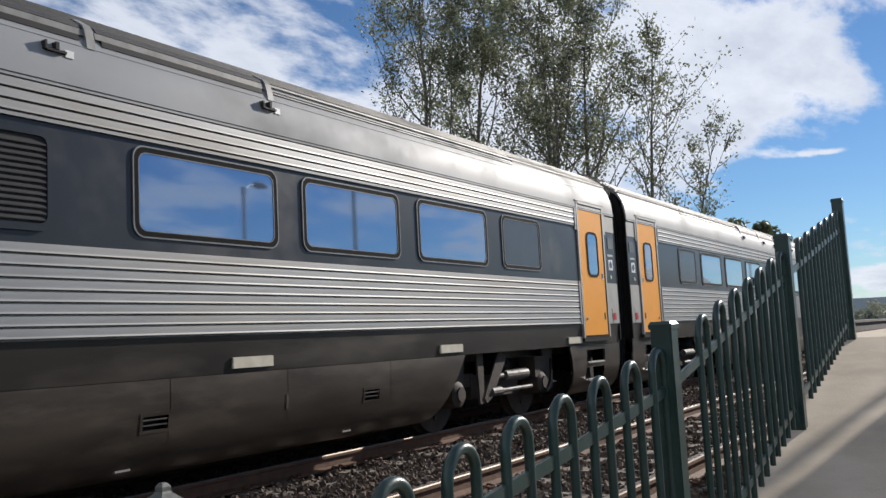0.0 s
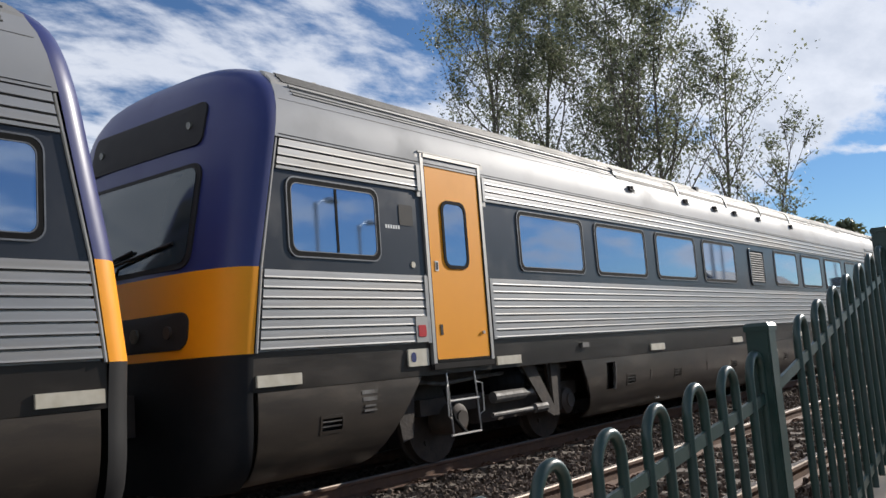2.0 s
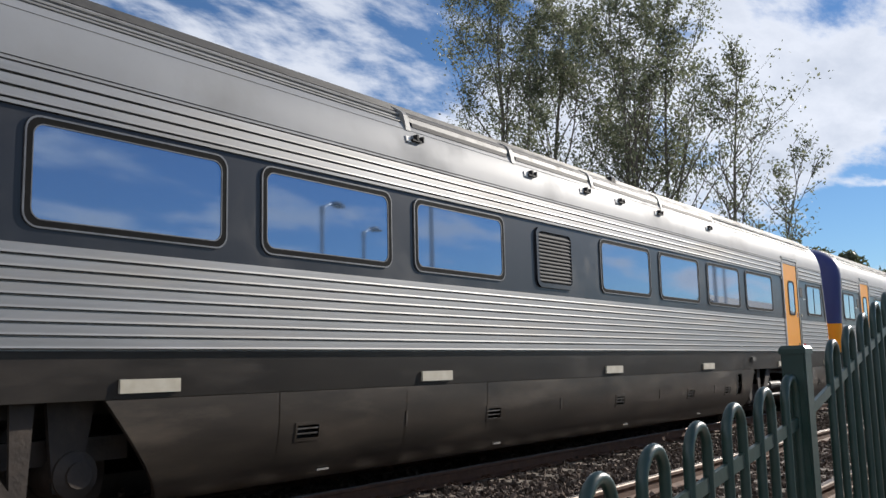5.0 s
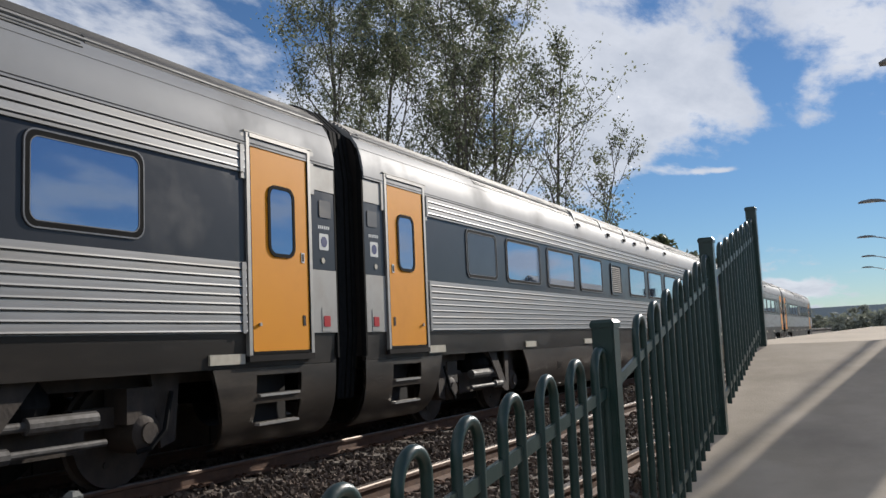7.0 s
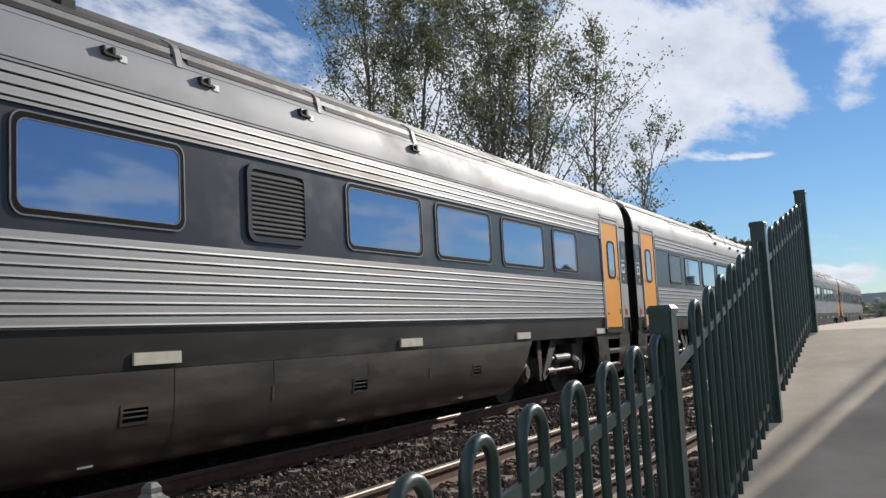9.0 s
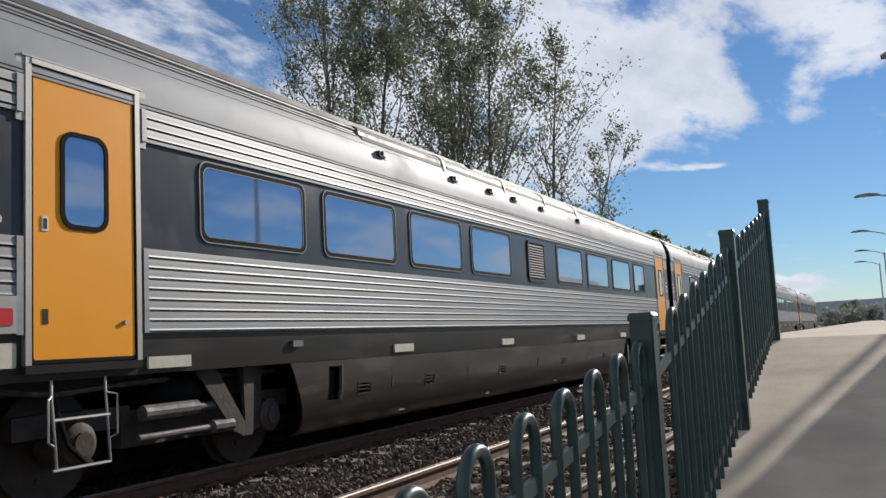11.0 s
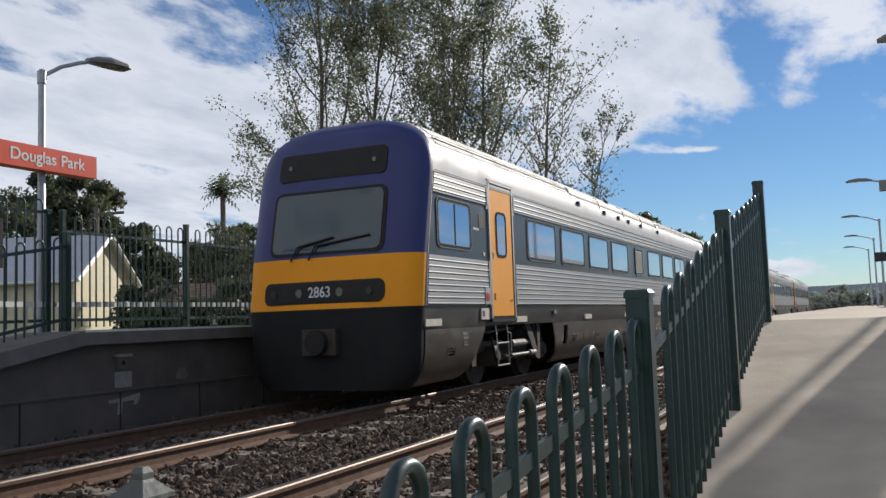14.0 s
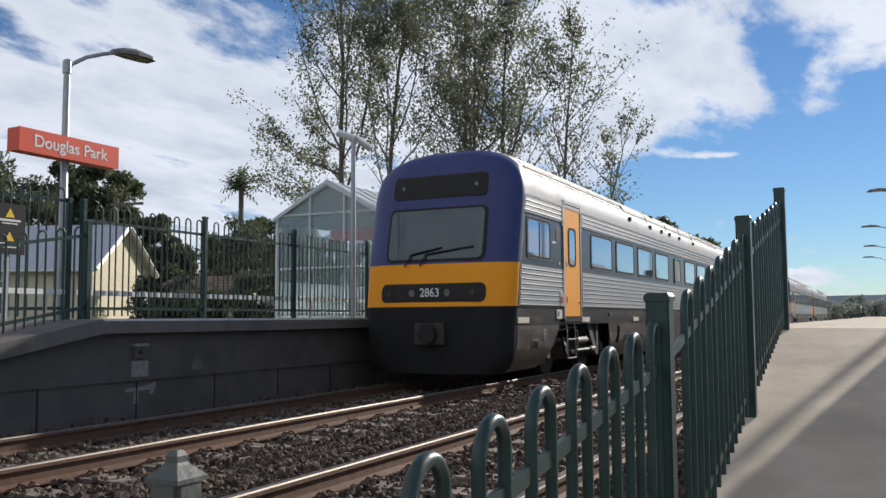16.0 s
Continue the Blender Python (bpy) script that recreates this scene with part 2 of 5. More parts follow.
M_PTOP = mat("worn_platform_top", (0.21, 0.185, 0.165), 0.9, 0.0, (0.165, 0.148, 0.133), 4, 0.2, 40, dirt=(0.13, 0.12, 0.11), spec=0.25)
M_PATCH = mat("pale_lime_mortar", (0.34, 0.32, 0.29), 0.9, 0.0, (0.25, 0.235, 0.21), 14, spec=0.2)
M_STAIN = mat("faint_wall_stain", (0.19, 0.17, 0.155), 0.9, 0.0, (0.14, 0.125, 0.112), 9, spec=0.2)
M_RIM = mat("dull_window_rim", (0.19, 0.193, 0.198), 0.4, 0.4, (0.13, 0.13, 0.135), 9, spec=0.3)
M_GREYGLASS = mat("frosted_window_glass", (0.085, 0.092, 0.105), 0.22, 0.2, (0.075, 0.081, 0.092), 3, spec=0.5)
M_WALL = mat("weathered_concrete_wall", (0.145, 0.122, 0.106), 0.9, 0.0, (0.110, 0.094, 0.083), 3, 0.2, 30, dirt=(0.065, 0.060, 0.056), dscale=0.8)
M_ASPH = mat("asphalt", (0.165, 0.155, 0.142), 0.9, 0.0, (0.21, 0.197, 0.178), 60, 0.3, 250, dirt=(0.30, 0.265, 0.22), dscale=0.7, spec=0.25)
M_GRASS = mat("dry_grass_ground", (0.10, 0.11, 0.045), 0.95, 0.0, (0.17, 0.15, 0.075), 4, 0.4, 10)
M_SIGNYELLOW = mat("yellow_sign_film", (0.85, 0.55, 0.02), 0.4)
M_ORANGE = mat("orange_red_sign", (0.72, 0.075, 0.02), 0.4, 0.0, (0.68, 0.07, 0.02), 3)
M_BARK = mat("grey_bark", (0.17, 0.15, 0.13), 0.9, 0.0, (0.08, 0.07, 0.06), 9, 0.4, 20, (3, 3, 0.7))


def coat(ma, weight, rough):
    """A clear glossy layer over a paint or a glass."""
    b = ma.node_tree.nodes["Principled BSDF"]
    b.inputs["Coat Weight"].default_value, b.inputs["Coat Roughness"].default_value = weight, rough


for ma, weight, rough in ((M_GLASS, 1.0, 0.03), (M_BAND, 0.25, 0.14), (M_YELLOW, 0.12, 0.3), (M_SKIRT, 0.5, 0.22), (M_SOLEBAR, 0.35, 0.2), (M_BLUE, 0.2, 0.2)):
    coat(ma, weight, rough)


def leaf_mat(name, col, glow, share):
    """A leaf that also lets light through."""
    ma = mat(name, col, 0.5, 0.0, random_value=0.5, spec=0.3)
    nt = ma.node_tree
    N, L = nt.nodes.new, nt.links.new
    b, out = nt.nodes["Principled BSDF"], nt.nodes["Material Output"]
    tr, mx = N("ShaderNodeBsdfTranslucent"), N("ShaderNodeMixShader")
    tr.inputs[0].default_value = (*glow, 1)
    mx.inputs[0].default_value = share
    L(b.outputs[0], mx.inputs[1])
    L(tr.outputs[0], mx.inputs[2])
    L(mx.outputs[0], out.inputs[0])
    return ma


M_LEAF = leaf_mat("leaf", (0.094, 0.108, 0.074), (0.19, 0.22, 0.13), 0.44)
M_LEAF2 = leaf_mat("pale_leaf", (0.20, 0.21, 0.16), (0.28, 0.30, 0.18), 0.4)
M_FARLEAF = leaf_mat("hazy_foliage", (0.31, 0.33, 0.29), (0.25, 0.27, 0.20), 0.35)
M_DLEAF = leaf_mat("dark_foliage", (0.085, 0.096, 0.060), (0.15, 0.175, 0.085), 0.34)
M_CREAM = mat("cream_weatherboard", (0.64, 0.58, 0.41), 0.7, 0.0, (0.58, 0.52, 0.36), 5)
M_BLUEROOF = mat("blue_grey_roof_sheet", (0.50, 0.51, 0.55), 0.5, 0.1, (0.44, 0.45, 0.49), 3)
M_SHEDPAINT = mat("pale_grey_paint", (0.70, 0.73, 0.74), 0.5, 0.0, (0.60, 0.63, 0.65), 4)
M_SHEDROOF = mat("pale_roof_sheet", (0.60, 0.61, 0.62), 0.45, 0.2, (0.52, 0.53, 0.54), 4)
M_SHEDGLASS = mat("shelter_glass", (0.66, 0.77, 0.80), 0.04, 0.0, spec=0.6)
M_SHEDGLASS.node_tree.nodes["Principled BSDF"].inputs["Transmission Weight"].default_value = 0.85
M_DOORGLASS = mat("house_window_glass", (0.05, 0.06, 0.065), 0.08, 0.2, spec=0.8)
M_HILL = mat("hazy_bush", (0.27, 0.31, 0.33), 0.95, 0.0, (0.23, 0.27, 0.28), 0.02)
M_LAMPGLASS = mat("lamp_lens", (0.20, 0.195, 0.16), 0.2, 0.3, (0.14, 0.135, 0.11), 30)


# ---- mesh helpers ----
def part(name, bm, material, parent=None, label="", smooth=False):
    bmesh.ops.recalc_face_normals(bm, faces=bm.faces)
    me = bpy.data.meshes.new(name)
    bm.to_mesh(me)
    bm.free()
    me.materials.append(material)
    if smooth:
        for p in me.polygons:
            p.use_smooth = True
        me.set_sharp_from_angle(angle=radians(38))
    ob = new(name, me)
    if parent:
        ob.parent = parent
    if label:
        tagged(ob, label)
    return ob


def thing(name, label, category, m=None, group="", kind=""):
    ob = new(name)
    if m:
        ob.matrix_world = m
    return tagged(ob, label, category, group, kind)


def B():
    return bmesh.new()


def box(bm, x0, x1, y0, y1, z0, z1):
    v = [bm.verts.new((x, y, z)) for z in (z0, z1) for y in (y0, y1) for x in (x0, x1)]
    for f in ((0, 1, 3, 2), (4, 5, 7, 6), (0, 1, 5, 4), (2, 3, 7, 6), (0, 2, 6, 4), (1, 3, 7, 5)):
        bm.faces.new([v[i] for i in f])
    return bm


def tube(bm, pts, r, seg=8, closed=False):
    """A round bar along points; r is one radius or one per point."""
    pts = [Vector(p) for p in pts]
    n = len(pts)
    rs = r if isinstance(r, (list, tuple)) else [r] * n
    rings = []
    ref = Vector((0.31, 0.17, 0.93))
    for i, p in enumerate(pts):
        d = (pts[min(i + 1, n - 1)] - pts[max(i - 1, 0)]).normalized()
        a = d.cross(ref)
        if a.length < 0.2:
            a = d.cross(Vector((1, 0.2, 0)))
        a.normalize()
        b = d.cross(a)
        rings.append([bm.verts.new(p + rs[i] * (math.cos(k * math.tau / seg) * a + math.sin(k * math.tau / seg) * b)) for k in range(seg)])
    for q in range(n - 1):
        for k in range(seg):
            bm.faces.new((rings[q][k], rings[q][(k + 1) % seg], rings[q + 1][(k + 1) % seg], rings[q + 1][k]))
    bm.faces.new(rings[0])
    bm.faces.new(rings[-1])
    return bm


def strip(bm, prof, y0, y1, cap=True):
    """A closed profile of (x, z) drawn along y; y0 and y1 may be functions of z."""
    f0 = y0 if callable(y0) else (lambda z: y0)
    f1 = y1 if callable(y1) else (lambda z: y1)
    a = [bm.verts.new((x, f0(z), z)) for x, z in prof]
    b = [bm.verts.new((x, f1(z), z)) for x, z in prof]
    n = len(prof)
    for i in range(n):
        bm.faces.new((a[i], a[(i + 1) % n], b[(i + 1) % n], b[i]))
    if cap:
        bm.faces.new(a)
        bm.faces.new(b)
    return bm


def rounded(y0, y1, z0, z1, r, k=5):
    out = []
    for cy, cz, a in ((y1 - r, z1 - r, 0), (y0 + r, z1 - r, 90), (y0 + r, z0 + r, 180), (y1 - r, z0 + r, 270)):
        out += [(cy + r * math.cos(radians(a + 90 * i / k)), cz + r * math.sin(radians(a + 90 * i / k))) for i in range(k + 1)]
    return out


def plate(bm, pts, x0, x1):
    """A flat outline of (y, z) given thickness in x."""
    a = [bm.verts.new((x0, y, z)) for y, z in pts]
    b = [bm.verts.new((x1, y, z)) for y, z in pts]
    n = len(pts)
    for i in range(n):
        bm.faces.new((a[i], a[(i + 1) % n], b[(i + 1) % n], b[i]))
    bm.faces.new(a)
    bm.faces.new(b)
    return bm


def ring(bm, outer, inner, x0, x1):
    """A frame between two outlines of equal count in (y, z), from x0 to x1."""
    vs = [[bm.verts.new((x, y, z)) for y, z in pts] for pts, x in ((outer, x0), (outer, x1), (inner, x1), (inner, x0))]
    n = len(outer)
    for i in range(n):
        j = (i + 1) % n
        for q in range(4):
            bm.faces.new((vs[q][i], vs[q][j], vs[(q + 1) % 4][j], vs[(q + 1) % 4][i]))
    return bm


# ---- the train ----
def lean(z):
    """How far the cab end lies back at height z."""
    for (za, a), (zb, b) in zip(LEAN, LEAN[1:]):
        if z <= zb:
            return a + (b - a) * max(0.0, (z - za) / (zb - za))
    return LEAN[-1][1]


LEAN = ((1.2, 0.0), (1.87, 0.09), (2.93, 0.31), (3.4, 0.42), (3.58, 0.50), (3.71, 0.68), (3.78, 0.90), (3.81, 1.15))
SKIRT_PROF = ((1.415, 0.90), (1.412, 0.74), (1.400, 0.60), (1.370, 0.46), (1.322, 0.35), (1.258, 0.27), (1.18, 0.212), (1.09, 0.18))
SHOULDER = ((1.470, 2.942), (1.464, 3.05), (1.438, 3.20), (1.382, 3.34), (1.30, 3.45))
CROWN = ((1.30, 3.45), (1.22, 3.512), (1.08, 3.60), (0.90, 3.68), (0.65, 3.755), (0.35, 3.797), (0.0, 3.81))


def half_width(z):
    pts = ((1.17, 0.17), (1.28, 0.24), (1.37, 0.40), (1.405, 0.60), (1.42, 0.90), (1.452, 1.2)) + SHOULDER + CROWN[1:]
    pts = [(b, a) for a, b in pts]
    for (za, a), (zb, b) in zip(pts, pts[1:]):
        if z <= zb:
            return a + (b - a) * max(0.0, (z - za) / max(zb - za, 1e-6))
    return 0.0


NOSE = 0.34


def nose_y(x, z):
    """The cab face's y at (x, z)."""
    w = max(half_width(z), 0.05)
    a = min(1.0, abs(x) / w)
    return lean(z) - NOSE * (1 - a ** 4.4) ** (1 / 2.2)


def nose_band(z0, z1, rows, material, name, car, label):
    bm = B()
    cols = 48
    grid = []
    for i in range(rows + 1):
        z = z0 + (z1 - z0) * i / rows
        w = half_width(z)
        line = []
        for j in range(cols + 1):
            s = -1 + 2 * j / cols
            x = w * math.sin(s * math.pi / 2)
            line.append(bm.verts.new((x, nose_y(x, z), z)))
        grid.append(line)
    for i in range(rows):
        for j in range(cols):
            bm.faces.new((grid[i][j], grid[i][j + 1], grid[i + 1][j + 1], grid[i + 1][j]))
    return part(name, bm, material, car, label, smooth=True)


def nose_plate(name, x0, x1, z0, z1, r, out, material, car, label=""):
    """A rounded panel that lies on the cab face."""
    bm = B()
    pts = rounded(x0, x1, z0, z1, r)
    mid = [(x0 + x1) / 2, (z0 + z1) / 2]
    rings = []
    for q in range(11):
        s = q / 10
        rings.append([bm.verts.new((mid[0] + (x - mid[0]) * s, nose_y(mid[0] + (x - mid[0]) * s, mid[1] + (z - mid[1]) * s) - out, mid[1] + (z - mid[1]) * s)) for x, z in pts] if q else
                     [bm.verts.new((mid[0], nose_y(*mid) - out, mid[1]))])
    rings.append([bm.verts.new((x, nose_y(x, z) + 0.03, z)) for x, z in pts])
    n = len(pts)
    for j in range(n):
        bm.faces.new((rings[0][0], rings[1][j], rings[1][(j + 1) % n]))
        for q in range(1, 11):
            bm.faces.new((rings[q][j], rings[q][(j + 1) % n], rings[q + 1][(j + 1) % n], rings[q + 1][j]))
    return part(name, bm, material, car, label, smooth=True)


def ribs(z0, z1, n, s):
    """The profile of corrugated sheet on side s: broad flats between narrow grooves."""
    p = (z1 - z0) / n
    out = [(s * 1.40, z0)]
    for i in range(n):
        a = z0 + i * p
        out += [(s * 1.432, a + 0.001), (s * 1.432, a + 0.17 * p), (s * 1.469, a + 0.175 * p), (s * 1.4735, a + 0.21 * p), (s * 1.4725, a + 0.27 * p), (s * 1.4705, a + 0.38 * p), (s * 1.4700, a + 0.70 * p), (s * 1.4690, a + 0.985 * p)]
    out += [(s * 1.40, z1)]
    return out


WINDOWS = [(3.86, 5.36), (5.69, 7.19), (7.55, 9.04), (9.36, 10.85), (13.07, 14.57), (14.91, 16.41), (16.76, 18.26), (18.65, 19.72)]
DOORS = [2.20, 21.0]


def car_window(car, s, y0, y1, z0=1.957, z1=2.630, split=0.0, r=0.10, frosted=False):
    o, i1, i2 = rounded(y0 - 0.012, y1 + 0.012, z0 - 0.012, z1 + 0.012, r), rounded(y0, y1, z0, z1, r - 0.01), rounded(y0 + 0.045, y1 - 0.045, z0 + 0.045, z1 - 0.045, r - 0.03)
    w = part("window", plate(B(), i2, s * 1.440, s * 1.455), M_GREYGLASS if frosted else M_GLASS, car, "dull grey frosted glass" if frosted else "tinted reflective glass")
    part("rim", ring(B(), o, i1, s * 1.445, s * 1.462), M_RIM, w, "thin grey metal rim")
    part("gasket", ring(B(), i1, rounded(y0 + 0.038, y1 - 0.038, z0 + 0.038, z1 - 0.038, r - 0.026), s * 1.445, s * 1.460), M_RUBBER, w, "black rubber gasket")
    part("bead", ring(B(), rounded(y0 + 0.038, y1 - 0.038, z0 + 0.038, z1 - 0.038, r - 0.026), i2, s * 1.445, s * 1.461), M_RIM, w, "thin bright glazing bead")
    if split:
        part("divider", box(B(), s * 1.45, s * 1.462, y0 + split - 0.012, y0 + split + 0.012, z0 + 0.05, z1 - 0.05), M_RUBBER, w)


def car_door(car, s, y0, flip):
    y1 = y0 + 0.95
    d = part("door", plate(B(), rounded(y0 + 0.02, y1 - 0.02, 1.03, 3.02, 0.02, 2), s * 1.42, s * 1.462), M_YELLOW, car, "yellow painted sliding door")
    a, b = (0.25, 0.67) if not flip else (0.28, 0.70)
    o, i = rounded(y0 + a, y0 + b, 1.93, 2.62, 0.11), rounded(y0 + a + 0.035, y0 + b - 0.035, 1.965, 2.585, 0.08)
    part("window", plate(B(), i, s * 1.455, s * 1.467), M_GLASS, d, "tinted glass")
    part("gasket", ring(B(), o, i, s * 1.455, s * 1.474), M_RUBBER, d)
    hy = y0 + (0.10 if not flip else 0.80)
    part("handle", box(B(), s * 1.46, s * 1.469, hy, hy + 0.05, 1.90, 2.0), M_WHITE, d, "white recessed door handle")
    part("latch", box(B(), s * 1.46, s * 1.472, hy + 0.012, hy + 0.038, 1.915, 1.985), M_BLACK, d)
    part("latch", box(B(), s * 1.46, s * 1.468, hy + 0.01, hy + 0.05, 1.28, 1.38), M_BLACK, d)
    part("knob", tube(B(), [(s * 1.46, y0 + (0.82 if not flip else 0.13), 1.29), (s * 1.485, y0 + (0.82 if not flip else 0.13), 1.29)], 0.018), M_LIGHTMET, d)
    f = B()
    for p, q in ((y0 - 0.03, y0 + 0.016), (y1 - 0.016, y1 + 0.03)):
        box(f, s * 1.43, s * 1.474, p, q, 1.0, 3.06)
    box(f, s * 1.43, s * 1.480, y0 + 0.016, y1 - 0.016, 3.024, 3.06)
    part("door_frame", f, M_LIGHTMET, car, "bright metal door frame")
    for p in (y0 - 0.099, y1 + 0.031):
        part("door_trim", box(B(), *sorted((s * 1.43, s * 1.466)), p, p + 0.068, 2.62, 3.06), M_ENDPANEL, car, "pale upper door trim")
    part("drip_rail", box(B(), *sorted((s * 1.42, s * 1.478)), y0 - 0.06, y1 + 0.06, 3.064, 3.078), M_ENDPANEL, car)
    part("door_seal", ring(B(), rounded(y0 + 0.012, y1 - 0.012, 1.02, 3.03, 0.02, 2), rounded(y0 + 0.035, y1 - 0.035, 1.045, 3.005, 0.02, 2), s * 1.45, s * 1.466), M_RUBBER, car)
    part("sill", box(B(), s * 1.40, s * 1.475, y0 - 0.03, y1 + 0.03, 0.955, 1.012), M_SOLE, car)


def louvre(car, s, y0, y1):
    o, i = rounded(y0, y1, 1.93, 2.62, 0.10), rounded(y0 + 0.05, y1 - 0.05, 1.98, 2.57, 0.06)
    g = part("louvre_grille", ring(B(), o, i, s * 1.44, s * 1.472), M_BAND, car, "dark louvred ventilation grille")
    part("backing", plate(B(), i, s * 1.438, s * 1.455), M_BLACK, g)
    n = 13
    for k in range(n):
        z = 2.0 + k * (0.55 / n)
        bm = B()
        strip(bm, ((s * 1.454, z + 0.024), (s * 1.470, z), (s * 1.470, z + 0.008), (s * 1.454, z + 0.032)), y0 + 0.055, y1 - 0.055)
        part("slat", bm, M_SLAT, g)


def bogie(car, y, turn=0.0):
    """A two-axle bogie with its springs, dampers and axle boxes, centred at y."""
    bg = new("bogie")
    bg.parent = car
    bg.location = (0, y, 0)
    bg.rotation_euler = (0, 0, turn)
    bm = B()
    for s in (1, -1):
        box(bm, s * 1.0 - 0.07, s * 1.0 + 0.07, -1.55, -0.5, 0.50, 0.66)
        box(bm, s * 1.0 - 0.07, s * 1.0 + 0.07, 0.5, 1.55, 0.50, 0.66)
        strip(bm, ((s * 1.0 - 0.08, 0.34), (s * 1.0 + 0.08, 0.34), (s * 1.0 + 0.08, 0.62), (s * 1.0 - 0.08, 0.62)), -0.6, 0.6)
    box(bm, -1.0, 1.0, -0.25, 0.25, 0.42, 0.62)
    part("bogie_frame", bm, M_BOGIE, bg, "grimy steel bogie frame")
    for s in (1, -1):
        for k in (-1.1, 1.1):
            part("axle_box", tube(B(), [(s * 0.9, k, 0.44), (s * 1.22, k, 0.44), (s * 1.25, k, 0.44)], [0.16, 0.15, 0.10], 20), M_BOGIE, bg, smooth=True)
            part("axle_cap", tube(B(), [(s * 1.24, k, 0.44), (s * 1.275, k, 0.44)], 0.085, 12), M_BOGIE, bg)
        part("air_spring", tube(B(), [(s * 1.0, 0, 0.62), (s * 1.0, 0, 0.72), (s * 1.0, 0, 0.80), (s * 1.0, 0, 0.90)], [0.24, 0.29, 0.27, 0.2], 16), M_RUBBER, bg)
        part("damper", tube(B(), [(s * 1.27, -0.55, 0.60), (s * 1.27, 0.05, 0.60), (s * 1.27, 0.06, 0.60), (s * 1.27, 0.30, 0.60)], [0.062, 0.062, 0.035, 0.035], 12), M_GRIMYMET, bg, "pale cylindrical yaw damper")
        part("damper", tube(B(), [(s * 1.30, -0.62, 0.42), (s * 1.30, 0.20, 0.42), (s * 1.30, 0.21, 0.42), (s * 1.30, 0.46, 0.42)], [0.028, 0.028, 0.055, 0.055], 10), M_GRIMYMET, bg, "pale traction rod")
        bm = B()
        plate(bm, ((-0.05, 0.95), (0.22, 0.95), (0.66, 0.36), (0.60, 0.30), (0.46, 0.36), (0.10, 0.78)), s * 1.30, s * 1.325)
        part("bracket", bm, M_BOGIE, bg, "slanting dark steel bracket")
        bm = B()
        plate(bm, ((0.62, 0.98), (0.78, 0.98), (0.74, 0.30), (0.64, 0.30)), s * 1.28, s * 1.31)
        part("bracket", bm, M_BOGIE, bg)
        part("hose", tube(B(), [(s * 1.25, -1.35, 0.75), (s * 1.28, -1.25, 0.45), (s * 1.27, -1.1, 0.32), (s * 1.22, -1.0, 0.3)], 0.022, 6), M_RUBBER, bg)
    for k in (-1.1, 1.1):
        ax = part("wheelset", tube(B(), [(-1.1, 0, 0), (1.1, 0, 0)], 0.08, 10), M_BOGIE, bg)
        ax.location = (0, k, 0.42)
        for s in (1, -1):
            bm = B()
            tube(bm, [(s * 0.70, 0, 0), (s * 0.725, 0, 0), (s * 0.735, 0, 0), (s * 0.83, 0, 0)], [0.45, 0.45, 0.42, 0.42], 28)
            part("wheel", bm, M_BOGIE, ax, "grimy dark steel wheel", smooth=True)
            for q in range(4):
                a = q * math.pi / 2
                part("bolt", tube(B(), [(s * 0.82, 0.25 * math.cos(a), 0.25 * math.sin(a)), (s * 0.845, 0.25 * math.cos(a), 0.25 * math.sin(a))], 0.03, 6), M_SKIRT, ax)
    return bg


def skirt_strip(bm, s, y0, y1, z0=-9, z1=9):
    """A length of the skirt's curved sheet between two heights."""
    prof = []
    for (xa, za), (xb, zb) in zip(SKIRT_PROF, SKIRT_PROF[1:]):
        lo, hi = max(z0, zb), min(z1, za)
        if hi - lo > 1e-4:
            prof += [q for q in ((xa + (xb - xa) * (z - za) / (zb - za), z) for z in (hi, lo)) if not prof or abs(q[1] - prof[-1][1]) > 1e-5]
    return strip(bm, [(s * x, z) for x, z in prof] + [(s * (x - 0.04), z) for x, z in reversed(prof)], y0, y1, False)


def skirt_panel(car, s, y0, y1, slant0=0.0, slant1=0.0, openings=()):
    """One skirt panel; openings are (y0, y1, ((z0, z1), ...)) and go right through."""
    bm, cur = B(), lambda z: y0 + slant0 * (0.9 - z)
    for p, q, gaps in openings:
        skirt_strip(bm, s, cur, p)
        top = 9
        for lo, hi in gaps:
            skirt_strip(bm, s, p, q, hi, top)
            top = lo
        skirt_strip(bm, s, p, q, -9, top)
        cur = q
    skirt_strip(bm, s, cur, lambda z: y1 - slant1 * (0.9 - z))
    bmesh.ops.remove_doubles(bm, verts=bm.verts[:], dist=0.0004)
    return part("skirt_panel", bm, M_SKIRT, car, "dusty dark skirt panel", smooth=True)


def skirt_x(z):
    for (xa, za), (xb, zb) in zip(SKIRT_PROF, SKIRT_PROF[1:]):
        if zb <= z <= za:
            return xa + (xb - xa) * (z - za) / (zb - za)
    return SKIRT_PROF[0][0]


def on_skirt(s, y0, y1, z0, z1, lift, depth=0.03, bm=None):
    """A thin plate that follows the skirt's curve."""
    zs = [z1 + (z0 - z1) * k / 4 for k in range(5)]
    return strip(bm or B(), [(s * (skirt_x(z) + lift), z) for z in zs] + [(s * (skirt_x(z) - depth), z) for z in reversed(zs)], y0, y1)


VENTS = (0.70, 6.31, 7.87, 10.24, 13.13, 15.75)


